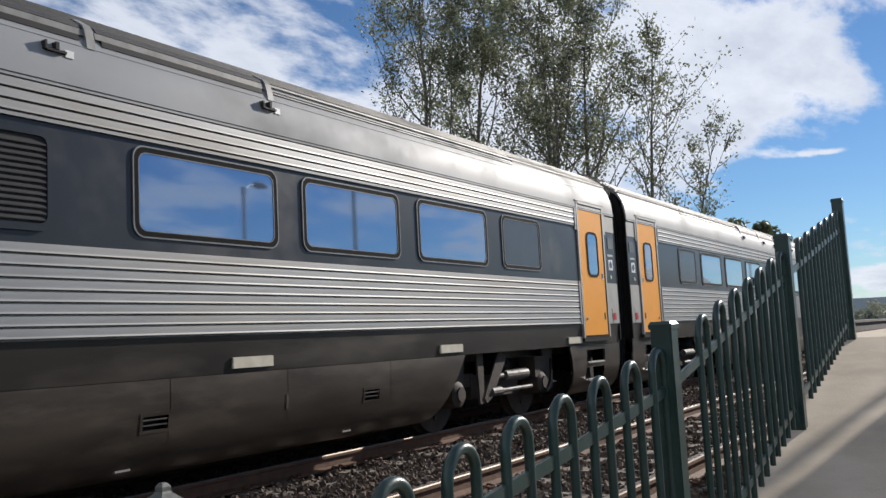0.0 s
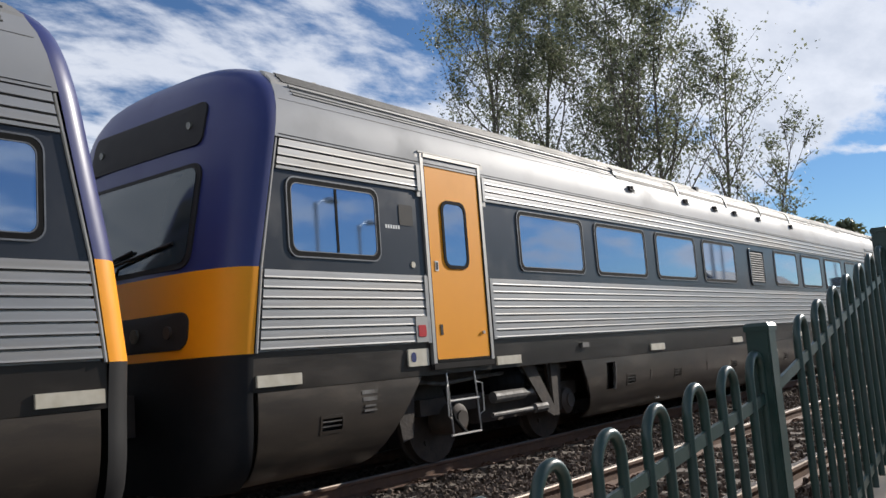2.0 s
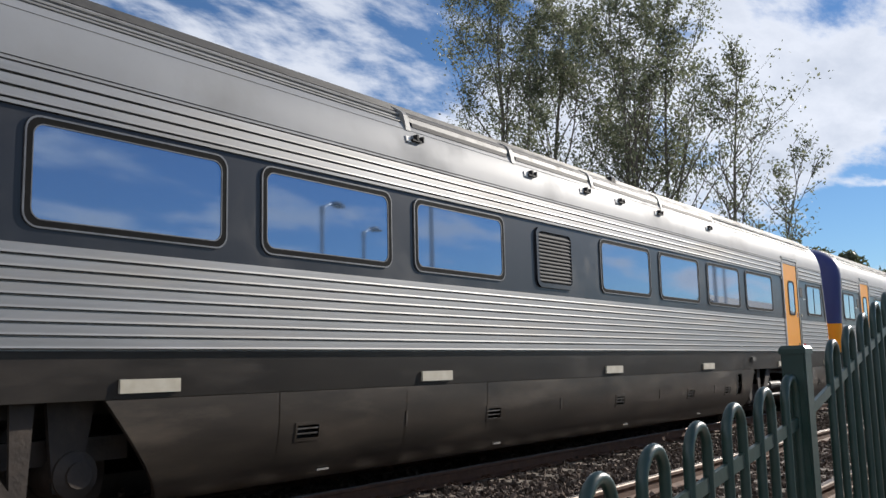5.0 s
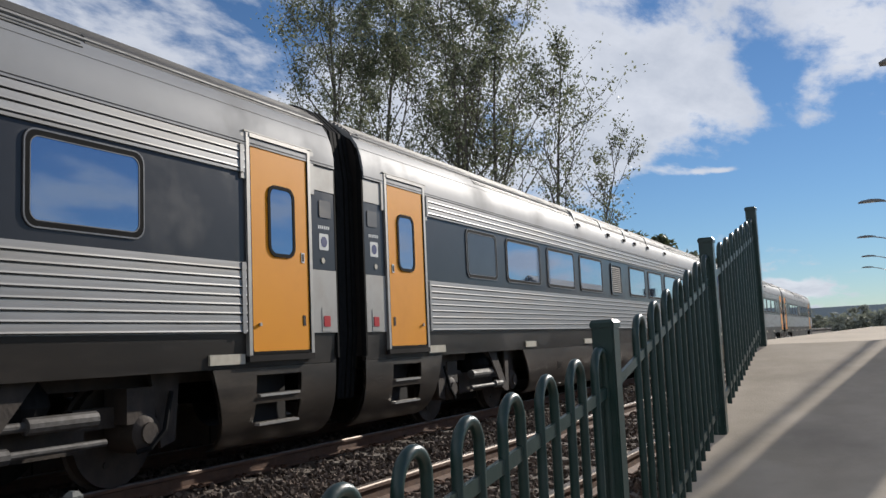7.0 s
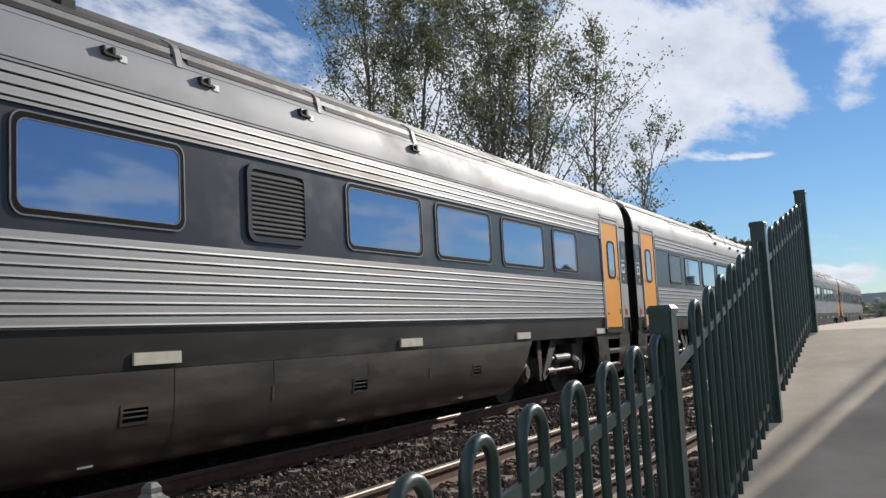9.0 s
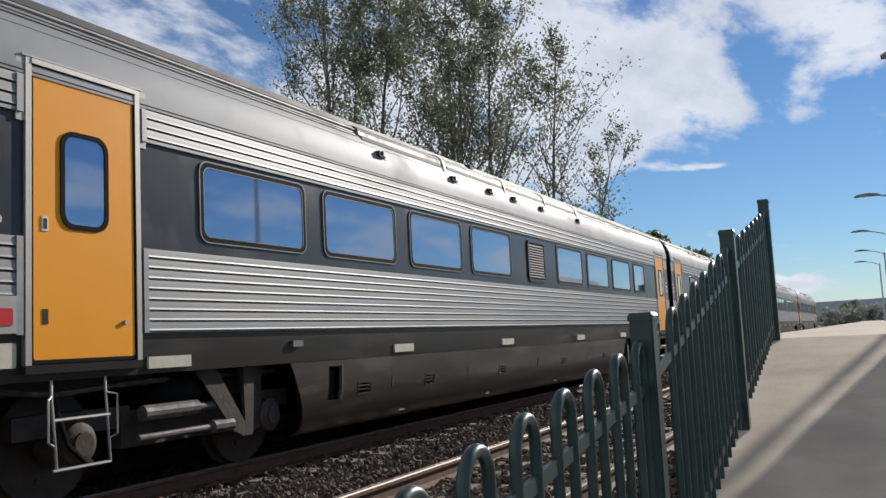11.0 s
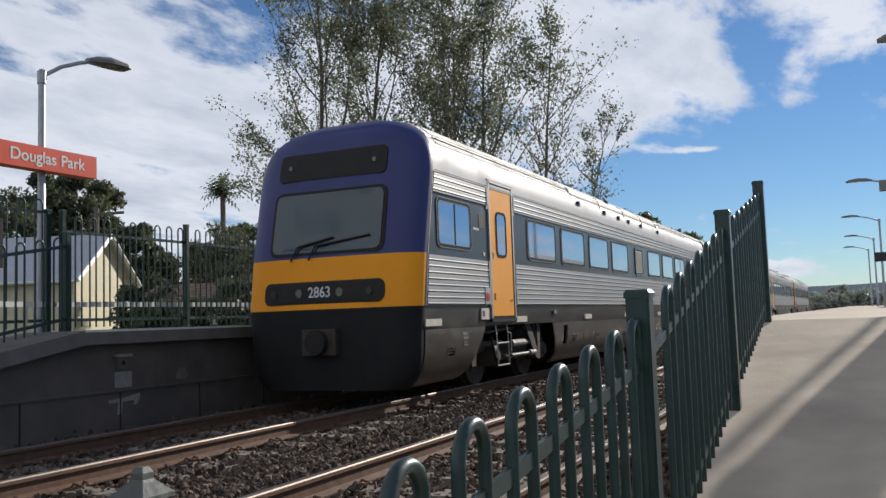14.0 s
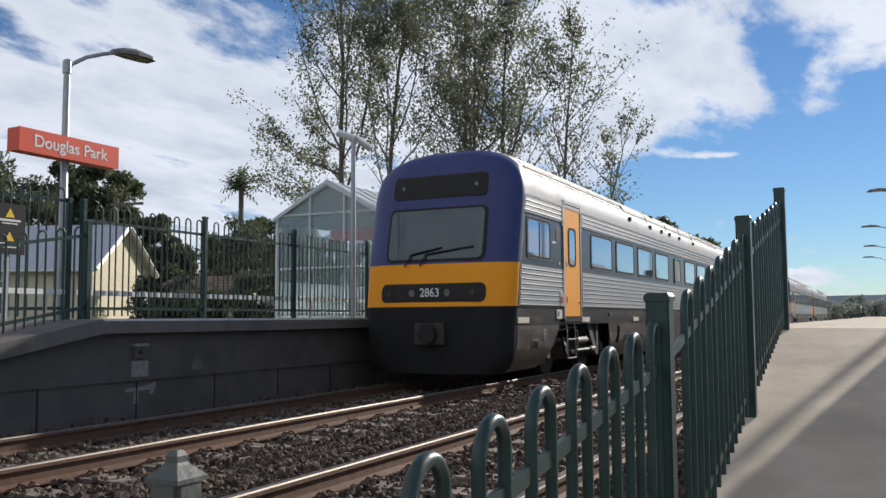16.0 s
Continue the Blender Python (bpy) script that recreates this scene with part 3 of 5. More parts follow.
def vent(car, s, y, z):
    bm = B()
    for a, b, c, d in ((y, y + 0.28, z, z + 0.024), (y, y + 0.28, z + 0.126, z + 0.15), (y, y + 0.024, z + 0.024, z + 0.126), (y + 0.256, y + 0.28, z + 0.024, z + 0.126)):
        on_skirt(s, a, b, c, d, 0.005, 0.0, bm)
    bmesh.ops.remove_doubles(bm, verts=bm.verts[:], dist=0.0004)
    v = part("skirt_vent", bm, M_SKIRT, car)
    part("backing", on_skirt(s, y - 0.05, y + 0.33, z - 0.02, z + 0.16, -0.10, 0.12), M_BLACK, v)
    for k in (0.056, 0.095):
        part("slat", on_skirt(s, y + 0.026, y + 0.254, z + k, z + k + 0.010, 0.002), M_GRIMYMET, v)


def make_car():
    car = thing("railcar", "silver corrugated railcar with charcoal window band and yellow doors", "train car", group="cars of the train")
    # body shell
    END = 22.43
    core = B()
    strip(core, ((-1.41, 0.95), (1.41, 0.95), (1.425, 1.2), (1.425, 2.95), (1.28, 3.40), (0.9, 3.64), (0, 3.78), (-0.9, 3.64), (-1.28, 3.40), (-1.425, 2.95), (-1.425, 1.2)), lambda z: lean(z) + 0.03, END - 0.01)
    part("body_core", core, M_SOLE, car)
    for s in (1, -1):
        part("solebar", strip(B(), ((s * 1.36, 0.904), (s * 1.417, 0.904), (s * 1.431, 1.208), (s * 1.36, 1.208)), 0.0, END), M_SOLEBAR, car, "dark solebar strip")
        part("window_band", strip(B(), ((s * 1.40, 1.853), (s * 1.447, 1.853), (s * 1.447, 2.672), (s * 1.40, 2.672)), lean, END), M_BAND, car, "charcoal painted window band")
        for y0, y1 in ((lambda z: lean(z) + 0.05, 2.15), (3.20, 20.95)):
            part("corrugated_panel", strip(B(), ribs(1.21, 1.85, 8, s), y0, y1), M_STEEL, car, "horizontally corrugated stainless steel")
            part("corrugated_panel", strip(B(), [(s * 1.40, 2.676), (s * 1.469, 2.676), (s * 1.470, 2.70)] + ribs(2.70, 2.931, 3, s)[1:], y0, y1), M_STEEL, car, "horizontally corrugated stainless steel")
        for z0, z1 in ((1.21, 1.85), (2.676, 2.93)):
            part("end_panel", strip(B(), ((s * 1.40, z0), (s * 1.453, z0), (s * 1.453, z1), (s * 1.40, z1)), 22.0, END), M_ENDPANEL, car, "smooth brushed metal end panel")
            for y in (2.10, 3.20, 20.88):
                part("edge_strip", box(B(), *sorted((s * 1.44, s * 1.480)), y, y + 0.05, z0, z1), M_STEEL, car)
        part("corner_trim", tube(B(), [(s * 1.455, lean(z) + 0.025, z) for z in (1.2, 1.5, 1.87, 2.2, 2.6, 2.93)], 0.013, 6), M_ENDPANEL, car)
        pts = [(s * x, z) for x, z in SHOULDER]
        pts += [(s * (x - 0.04), z) for x, z in reversed(SHOULDER)]
        part("cove_panel", strip(B(), pts, lean, END), M_SILVER, car, "smooth silver painted cove panel", smooth=True)
        part("cove_seam", tube(B(), [(s * 1.4695, 0.36, 2.966), (s * 1.4695, END, 2.966)], 0.004, 4), M_BLACK, car, "dark panel seam")
        part("cove_seam", tube(B(), [(s * 1.403, 0.44, 3.292), (s * 1.403, END, 3.292)], 0.003, 4), M_ROOF, car)
        part("rain_gutter", tube(B(), [(s * 1.315, 0.62, 3.452), (s * 1.315, END, 3.452)], 0.014, 6), M_ROOF, car)
        # ribbed roof
        pts = []
        for (xa, za), (xb, zb) in zip(CROWN, CROWN[1:]):
            for q in range(3):
                f, g = q / 3, (q + 0.35) / 3
                pts.append((s * (xa + (xb - xa) * f), za + (zb - za) * f))
                pts.append((s * (xa + (xb - xa) * g), za + (zb - za) * g + 0.020))
                g = (q + 0.65) / 3
                pts.append((s * (xa + (xb - xa) * g), za + (zb - za) * g + 0.020))
        pts.append((0.0, 3.81))
        pts += [(0.0, 3.74), (s * 0.9, 3.62), (s * 1.27, 3.42)]
        part("roof", strip(B(), pts, lean, END), M_ROOF, car, "ribbed weathered grey roof")
        for k in range(7):
            w = 0.35 + k * 0.36
            (xa, za), (xb, zb) = CROWN[int(w)], CROWN[int(w) + 1]
            x, z = xa + (xb - xa) * (w - int(w)), za + (zb - za) * (w - int(w)) + 0.022
            part("roof_rib", tube(B(), [(s * x, lean(z) + 0.12, z), (s * x, END, z)], 0.011, 5), M_COVER, car, "dark rib along the roof")
        for x, z in ((1.368, 3.368), (1.340, 3.402), (1.310, 3.438), (1.268, 3.478)):
            for a, b in ((0.62, 6.5), (14.66, 19.2)):
                part("roof_rib", tube(B(), [(s * x, a, z), (s * x, b, z)], 0.010, 5), M_COVERSIDE, car, "dark rib along the roof edge")
        # roof edge covers and small brackets
        for y0, y1 in ((6.57, 8.75), (8.79, 10.9), (10.94, 12.77), (12.81, 14.6)):
            c = part("roof_cover", strip(B(), ((s * 1.335, 3.384), (s * 1.374, 3.386), (s * 1.360, 3.436), (s * 1.325, 3.452), (s * 1.02, 3.59), (s * 1.0, 3.5)), y0, y1), M_COVERSIDE, car, "grimy roof-edge equipment cover")
            part("cover_top", strip(B(), ((s * 1.352, 3.444), (s * 1.332, 3.476), (s * 1.20, 3.548), (s * 1.02, 3.63), (s * 1.0, 3.60), (s * 1.30, 3.458)), y0 + 0.02, y1 - 0.02), M_COVER, c, "sooty dark upper face")
            # solid black strip below each cover, painted to stand for its shadow
            part("shadow_gap", strip(B(), ((s * 1.34, 3.338), (s * 1.390, 3.338), (s * 1.376, 3.385), (s * 1.34, 3.385)), y0 + 0.05, y1 - 0.10), M_BLACK, c, "black strip painted as the shadow under the cover")
            part("clasp", strip(B(), ((s * 1.412, 3.288), (s * 1.396, 3.37), (s * 1.372, 3.445), (s * 1.338, 3.486), (s * 1.2, 3.560), (s * 1.18, 3.53), (s * 1.30, 3.40), (s * 1.36, 3.288)), y1 - 0.05, y1 + 0.02), M_ROOF, c, "grey strap over the cover")
        part("roof_box", box(B(), *sorted((s * 1.14, s * 1.24)), 9.9, 10.02, 3.53, 3.60), M_BLACK, car)
        part("roof_cover", strip(B(), ((s * 1.325, 3.42), (s * 1.315, 3.475), (s * 1.2, 3.555), (s * 1.0, 3.65), (s * 1.0, 3.5)), 19.26, 22.3), M_COVER, car)
        for y in (6.85, 8.82, 10.08, 11.05, 12.35, 14.42):
            bm = box(B(), *sorted((s * 1.41, s * 1.475)), y + 0.02, y + 0.17, 3.180, 3.197)
            box(bm, *sorted((s * 1.42, s * 1.480)), y + 0.005, y + 0.019, 3.185, 3.245)
            box(bm, *sorted((s * 1.42, s * 1.480)), y + 0.085, y + 0.110, 3.198, 3.250)
            part("lamp_bracket", bm, M_BLACK, car, "small dark roof-side fitting")
            part("fitting_base", strip(B(), ((s * 1.41, 3.165), (s * 1.452, 3.165), (s * 1.446, 3.22), (s * 1.41, 3.22)), y + 0.174, y + 0.24), M_WHITE, car)
        for a, b in WINDOWS:
            car_window(car, s, a, b, frosted=a > 18)
        car_window(car, s, 0.42, 1.52, 1.97, 2.62, 0.56)
        louvre(car, s, 11.58, 12.42)
        car_door(car, s, DOORS[0], False)
        car_door(car, s, DOORS[1], True)
        part("fitting", plate(B(), rounded(1.82, 2.02, 2.32, 2.52, 0.02, 2), s * 1.44, s * 1.453), M_BLACK, car)
        part("fitting", plate(B(), rounded(22.15, 22.36, 2.40, 2.58, 0.02, 2), s * 1.44, s * 1.455), M_SKIRT, car)
        part("sticker", plate(B(), rounded(22.14, 22.31, 2.06, 2.23, 0.01, 1), s * 1.44, s * 1.451), M_WHITE, car, "white square access sticker")
        part("sticker", plate(B(), rounded(22.17, 22.28, 2.09, 2.20, 0.054, 4), s * 1.44, s * 1.453), M_BLUE, car, "round blue symbol")
        for y in (1.62, 22.13):
            for k in range(6):
                part("number_mark", box(B(), *sorted((s * 1.44, s * 1.4485)), y + 0.036 * k, y + 0.036 * k + 0.022, 2.28, 2.315), M_WHITE, car)
        for y in (1.98, 22.2):
            part("button", tube(B(), [(s * 1.44, y, 1.95), (s * 1.456, y, 1.95)], 0.03, 12), M_TAN, car, "round pale push button")
        for y, q in ((1.96, 1.486), (22.18, 1.464)):
            part("lamp_plate", box(B(), *sorted((s * 1.44, s * (q - 0.006))), y - 0.03, y + 0.14, 1.22, 1.46), M_ENDPANEL, car)
            part("indicator_lamp", plate(B(), rounded(y, y + 0.11, 1.27, 1.38, 0.01, 1), s * 1.44, s * q), M_RED, car, "red indicator lamp")
        st = part("sticker", plate(B(), rounded(1.82, 2.12, 1.0, 1.16, 0.01, 1), s * 1.43, s * 1.449), M_TAN, car, "pale notice plate beside the door")
        part("notice_mark", plate(B(), rounded(1.86, 1.93, 1.04, 1.13, 0.03, 3), s * 1.44, s * 1.452), M_BLUE, st)
        for k, (w, z) in enumerate(((0.20, 0.80), (0.18, 0.74), (0.14, 0.69), (0.16, 0.65))):
            part("stencil_mark", box(B(), *sorted((s * 1.40, s * 1.4165)), 1.30 - w / 2, 1.30 + w / 2, z, z + (0.035 if k < 2 else 0.018)), M_GRIMYMET, car)
        # skirts
        slots = [(y + 0.025, y + 0.255, ((0.535, 0.635),)) for y in VENTS] + [(5.75, 5.98, ((0.50, 0.84),))]
        slots.sort()
        skirt_panel(car, s, 0.05, 2.03, 0.0, 0.85, [q for q in slots if q[0] < 2.03])
        cuts = (5.1, 7.05, 8.4, 9.15, 10.75, 11.91, 13.4, 14.68, 16.2, 17.67)
        for a, b in zip(cuts, cuts[1:]):
            skirt_panel(car, s, a + 0.004, b - 0.004, 0.5 if a == 5.1 else 0.0, 0.75 if b == 17.67 else 0.0, [q for q in slots if a < q[0] < b])
        skirt_panel(car, s, 20.54, END, 0.35, 0.0, [(21.13, 21.82, ((0.66, 0.83), (0.40, 0.57)))])
        for y in VENTS:
            vent(car, s, y, 0.51)
        for y, z in ((3.27, 0.94), (7.08, 0.94), (10.34, 0.94), (14.02, 0.94), (17.12, 0.94), (20.48, 0.94), (0.03, 0.94)):
            part("label_plate", box(B(), *sorted((s * 1.40, s * 1.444)), y, y + 0.46, z, z + 0.09), M_TAN, car, "weathered pale label plate")
        part("hatch", on_skirt(s, 5.70, 6.03, 0.46, 0.88, -0.12, 0.14), M_BLACK, car, "black inside of an open skirt hatch")
        part("hatch_edge", on_skirt(s, 5.985, 6.005, 0.49, 0.85, 0.008), M_GRIMYMET, car)
        for y in (7.04, 9.14, 11.89, 14.66):
            part("latch", on_skirt(s, y, y + 0.03, 0.56, 0.68, 0.006), M_BOGIE, car)
        for y in (7.4, 9.97, 13.0, 15.55):
            part("bottom_latch", box(B(), *sorted((s * 1.22, s * 1.27)), y, y + 0.13, 0.255, 0.27), M_LIGHTMET, car)
        for z in (0.62, 0.36):
            part("step", box(B(), *sorted((s * 1.25, s * (1.425 if z > 0.5 else 1.40))), 21.17, 21.78, z + 0.012, z + 0.034), M_LIGHTMET, car, "bright step edge")
            part("step_recess", box(B(), *sorted((s * 1.12, s * 1.16)), 21.10, 21.85, z + 0.0, z + 0.24), M_BLACK, car)
        lad = B()
        for y in (2.42, 2.88):
            tube(lad, [(s * 1.40, y, 0.96), (s * 1.43, y - 0.02, 0.78), (s * 1.43, y + 0.01, 0.45), (s * 1.43, y + 0.02, 0.31)], 0.010, 6)
        for y, q in ((2.42, -0.06), (2.88, 0.07)):
            tube(lad, [(s * 1.43, y - 0.02, 0.80), (s * 1.45, y + q, 0.78), (s * 1.45, y + q, 0.50), (s * 1.43, y, 0.47)], 0.009, 6)
        for z in (0.64, 0.31):
            tube(lad, [(s * 1.43, 2.41, z), (s * 1.43, 2.90, z)], 0.012, 6)
        part("ladder", lad, M_LIGHTMET, car, "bright tubular cab step ladder")
        part("end_post", strip(B(), ((s * 1.38, 0.95), (s * 1.45, 0.95), (s * 1.45, 3.0), (s * 1.38, 3.3)), END, END + 0.03), M_RUBBER, car)
    part("underframe", box(B(), -1.02, 1.02, 0.3, END - 0.2, 0.80, 0.948), M_BOGIE, car, "dark underframe")
    for s in (1, -1):
        for y in (1.95, 4.72, 17.75, 20.15):
            part("guard_plate", plate(B(), [(y - 0.14, 0.93), (y + 0.2, 0.93), (y + 0.14, 0.34), (y - 0.02, 0.30)], s * 1.16, s * 1.20), M_BOGIE, car)
        part("air_pipe", tube(B(), [(s * 1.1, 2.1, 0.86), (s * 1.18, 2.6, 0.80), (s * 1.16, 3.4, 0.84), (s * 1.1, 5.2, 0.84)], 0.022, 6), M_GRIMYMET, car)
        part("sand_box", box(B(), *sorted((s * 0.95, s * 1.22)), 19.75, 20.05, 0.52, 0.80), M_BOGIE, car)
        part("junction_box", box(B(), *sorted((s * 1.28, s * 1.36)), 4.66, 4.86, 0.955, 1.02), M_TAN, car)
        part("junction_box", box(B(), *sorted((s * 1.40, s * 1.462)), 5.10, 5.26, 1.055, 1.115), M_GRIMYMET, car)
        part("junction_box", box(B(), *sorted((s * 1.30, s * 1.40)), 17.76, 18.02, 0.955, 1.03), M_GRIMYMET, car)
    # gangway
    prof = ((-1.25, 0.5), (1.25, 0.5), (1.32, 1.2), (1.32, 2.9), (1.24, 3.44), (0.90, 3.74), (0, 3.88), (-0.90, 3.74), (-1.24, 3.44), (-1.32, 2.9), (-1.32, 1.2))
    for k in range(3):
        bm = B()
        y = END + k * 0.100
        strip(bm, [(x * 0.95, z * 0.985) for x, z in prof], y, y + 0.03)
        strip(bm, prof, y + 0.03, y + 0.099)
        bmesh.ops.bevel(bm, geom=list(bm.edges), offset=0.008, segments=1, affect="EDGES")
        part("bellows_fold", bm, M_RUBBER, car, "black rubber gangway bellows")
    # cab end
    nose_band(1.869, 3.809, 30, M_BLUE, "cab_mask", car, "navy blue moulded cab mask")
    nose_band(1.2, 1.869, 8, M_YELLOW, "cab_band", car, "yellow cab band")
    nose_band(0.172, 1.2, 10, M_APRON, "cab_apron", car, "black cab apron")
    nose_plate("windscreen_surround", -0.96, 0.96, 1.905, 2.775, 0.12, 0.018, M_BLACK, car)
    nose_plate("windscreen", -0.91, 0.91, 1.945, 2.735, 0.09, 0.026, M_FGLASS, car, "dark tinted windscreen")
    nose_plate("destination_panel", -0.93, 0.91, 2.93, 3.31, 0.08, 0.020, M_BLACK, car, "black destination panel")
    for x in (-0.72, 0.72):
        y = nose_y(x, 3.11)
        part("marker_light", tube(B(), [(x, y - 0.005, 3.12), (x, y - 0.036, 3.12)], 0.032, 14), M_LAMPGLASS, car)
    nose_plate("light_panel", -1.0, 1.0, 1.27, 1.56, 0.10, 0.020, M_BLACK, car, "black headlight panel")
    for x, r in ((-0.37, 0.058), (0.31, 0.058), (-0.82, 0.05), (0.78, 0.05)):
        y = nose_y(x, 1.41)
        part("headlight", tube(B(), [(x, y, 1.41), (x, y - 0.040, 1.41)], r, 16), M_LAMPGLASS if r > 0.055 else M_BOGIE, car, "round headlight")
    for x, x2 in ((-0.55, 0.15), (-0.25, 0.75)):
        pts = [(x, nose_y(x, 1.86) - 0.03, 1.84), (x + 0.12, nose_y(x, 2.0) - 0.05, 2.02), (x2, nose_y(x2, 2.1) - 0.04, 2.12)]
        part("wiper", tube(B(), pts, 0.014, 6), M_BLACK, car, "black windscreen wiper")
    cp = part("coupler", box(B(), -0.28, 0.28, -0.42, -0.10, 0.62, 0.95), M_BOGIE, car, "dark automatic coupler")
    part("coupler_head", tube(B(), [(0, -0.40, 0.78), (0, -0.52, 0.78)], 0.16, 14), M_BLACK, cp)
    for x in (-0.36, 0.36):
        part("hose_cock", box(B(), x - 0.04, x + 0.04, -0.32, -0.2, 0.62, 0.98), M_GRIMYMET, cp)
        part("hose_tag", box(B(), x - 0.03, x + 0.03, -0.335, -0.32, 0.90, 0.96), M_GRIMYMET, cp)
    part("label_plate", box(B(), 0.05, 0.25, -0.225, -0.20, 0.30, 0.35), M_TAN, car)
    part("horn", tube(B(), [(0.1, 1.9, 3.84), (0.1, 1.9, 3.93), (0.25, 1.9, 3.95)], 0.05, 8), M_ROOF, car)
    bogie(car, 3.9)
    bogie(car, 18.85, math.pi)
    car.scale = (CAR_WIDTH, 1, 1)
    return car


car_d = make_car()
cars = [car_d]


def make_cars():
    for k in range(1, 4):
        cars.append(copy_thing(car_d, pose(TRACK_X, 0, 0)))
    # the rear car's last window is clear where the others have a frosted one
    for o in cars[0].children:
        if o.type == "MESH" and o.data.materials[0] == M_GREYGLASS:
            o.data = o.data.copy()
            o.data.materials[0] = M_GLASS
            tagged(o, "tinted reflective glass")
    tagged(cars[0], "silver railcar with navy and yellow cab at the train's rear")


# ---- tracks ----
def rail(name, x, y0, y1, track):
    web = [(x - 0.065, -0.155), (x + 0.065, -0.155), (x + 0.065, -0.143), (x + 0.010, -0.12), (x + 0.010, -0.045), (x + 0.035, -0.035), (x + 0.035, -0.010),
           (x - 0.035, -0.010), (x - 0.035, -0.035), (x - 0.010, -0.045), (x - 0.010, -0.12), (x - 0.065, -0.143)]
    r = part(name, strip(B(), web, y0, y1), M_RUST, track, "rust-brown steel rail")
    part("running_surface", strip(B(), ((x - 0.033, -0.0102), (x + 0.033, -0.0102), (x + 0.028, 0.0), (x - 0.028, 0.0)), y0, y1), M_RAILTOP, r, "polished running surface")
    return r


def make_track(cx, label, half=0.7525):
    track = thing("railway_track", label, "railway track", kind="structure")
    for s in (-1, 1):
        rail("rail", cx + s * half, -40, 220, track)
    sl = bpy.data.meshes.new("sleeper")
    bm = box(B(), -1.25, 1.25, -0.115, 0.115, -0.28, -0.16)
    bmesh.ops.recalc_face_normals(bm, faces=bm.faces)
    bm.to_mesh(sl)
    bm.free()
    sl.materials.append(M_SLEEPER)
    clip = bpy.data.meshes.new("clip")
    bm = B()
    tube(bm, [(-0.06, -0.05, 0.0), (-0.03, -0.05, 0.035), (0.05, -0.045, 0.02), (0.06, 0.0, 0.03), (0.05, 0.045, 0.02), (-0.03, 0.05, 0.035), (-0.06, 0.05, 0.0)], 0.010, 6)
    bmesh.ops.recalc_face_normals(bm, faces=bm.faces)
    bm.to_mesh(clip)
    bm.free()
    clip.materials.append(M_RUST)
    rng = random.Random(int(-cx * 10))
    for k in range(70):
        y = -6 + k * 0.61
        o = new("sleeper", sl)
        o.parent = track
        o.location = (cx + rng.uniform(-0.03, 0.03), y, rng.uniform(-0.012, 0.004))
        o.rotation_euler = (0, 0, rng.uniform(-0.01, 0.01))
        if y < 24:
            for s in (-1, 1):
                for q in (-1, 1):
                    c = new("rail_clip", clip)
                    c.parent = track
                    c.location = (cx + s * half + q * 0.11, y, -0.150)
                    c.rotation_euler = (0, 0, 0 if q > 0 else math.pi)
    return track


def make_ballast():
    # uneven bed
    bm = B()
    nx, ny = 60, 200
    rows = []
    for j in range(ny + 1):
        y = -8 + (j / ny) ** 1.6 * 240
        row = []
        for i in range(nx + 1):
            x = -8.35 + i / nx * 7.45
            row.append(bm.verts.new((x, y, -0.215 + 0.035 * noise.noise((x * 2.3, y * 2.3, 0)) + 0.03 * noise.noise((x * 7, y * 7, 3)))))
        rows.append(row)
    for j in range(ny):
        for i in range(nx):
            bm.faces.new((rows[j][i], rows[j][i + 1], rows[j + 1][i + 1], rows[j + 1][i]))
    bed = part("ballast_bed", bm, M_DIRT, None, "", smooth=True)
    tagged(bed, "dark brown crushed stone ballast bed", "ballast", kind="structure")
    rng = np.random.default_rng(7)
    base = np.array([(x, y, z) for z in (-1, 1) for y in (-1, 1) for x in (-1, 1)], float)
    quads = np.array(((0, 1, 3, 2), (4, 6, 7, 5), (0, 4, 5, 1), (2, 3, 7, 6), (0, 2, 6, 4), (1, 5, 7, 3)))
    n = 98000
    y = 1.5 + 26 * rng.random(n) ** 1.7
    y[:9000] = rng.uniform(-7.5, 1.5, 9000)
    x = rng.uniform(-8.2, -1.0, n)
    z = -0.19 + 0.03 * rng.standard_normal(n)
    keep = np.ones(n, bool)
    for cx in (TRACK_X, NEAR_X):
        for s in (-1, 1):
            keep &= np.abs(x - cx - s * 0.7525) > 0.085
    x, y, z = x[keep], y[keep], z[keep]
    n = len(x)
    size = rng.uniform(0.010, 0.024, (n, 1, 1)) * rng.uniform(0.6, 1.25, (n, 1, 3))
    pts = base[None] * size * rng.uniform(0.55, 1.2, (n, 8, 3))
    a = rng.uniform(0, math.tau, (3, n))
    for ax in range(3):
        c, s = np.cos(a[ax])[:, None], np.sin(a[ax])[:, None]
        i, j = (ax + 1) % 3, (ax + 2) % 3
        pi, pj = pts[:, :, i].copy(), pts[:, :, j].copy()
        pts[:, :, i], pts[:, :, j] = c * pi - s * pj, s * pi + c * pj
    pts += np.stack([x, y, z], 1)[:, None, :]
    faces = (quads[None] + 8 * np.arange(n)[:, None, None]).reshape(-1, 4)
    me = bpy.data.meshes.new("ballast_stones")
    me.from_pydata(pts.reshape(-1, 3).tolist(), [], faces.tolist())
    me.materials.append(M_BALLAST)
    ob = new("ballast_stones", me)
    tagged(ob, "loose angular grey-brown ballast stones between the rails", "ballast stones", kind="stuff")


# ---- near path, ramp and platform ----
PLATFORM_Z = 0.920


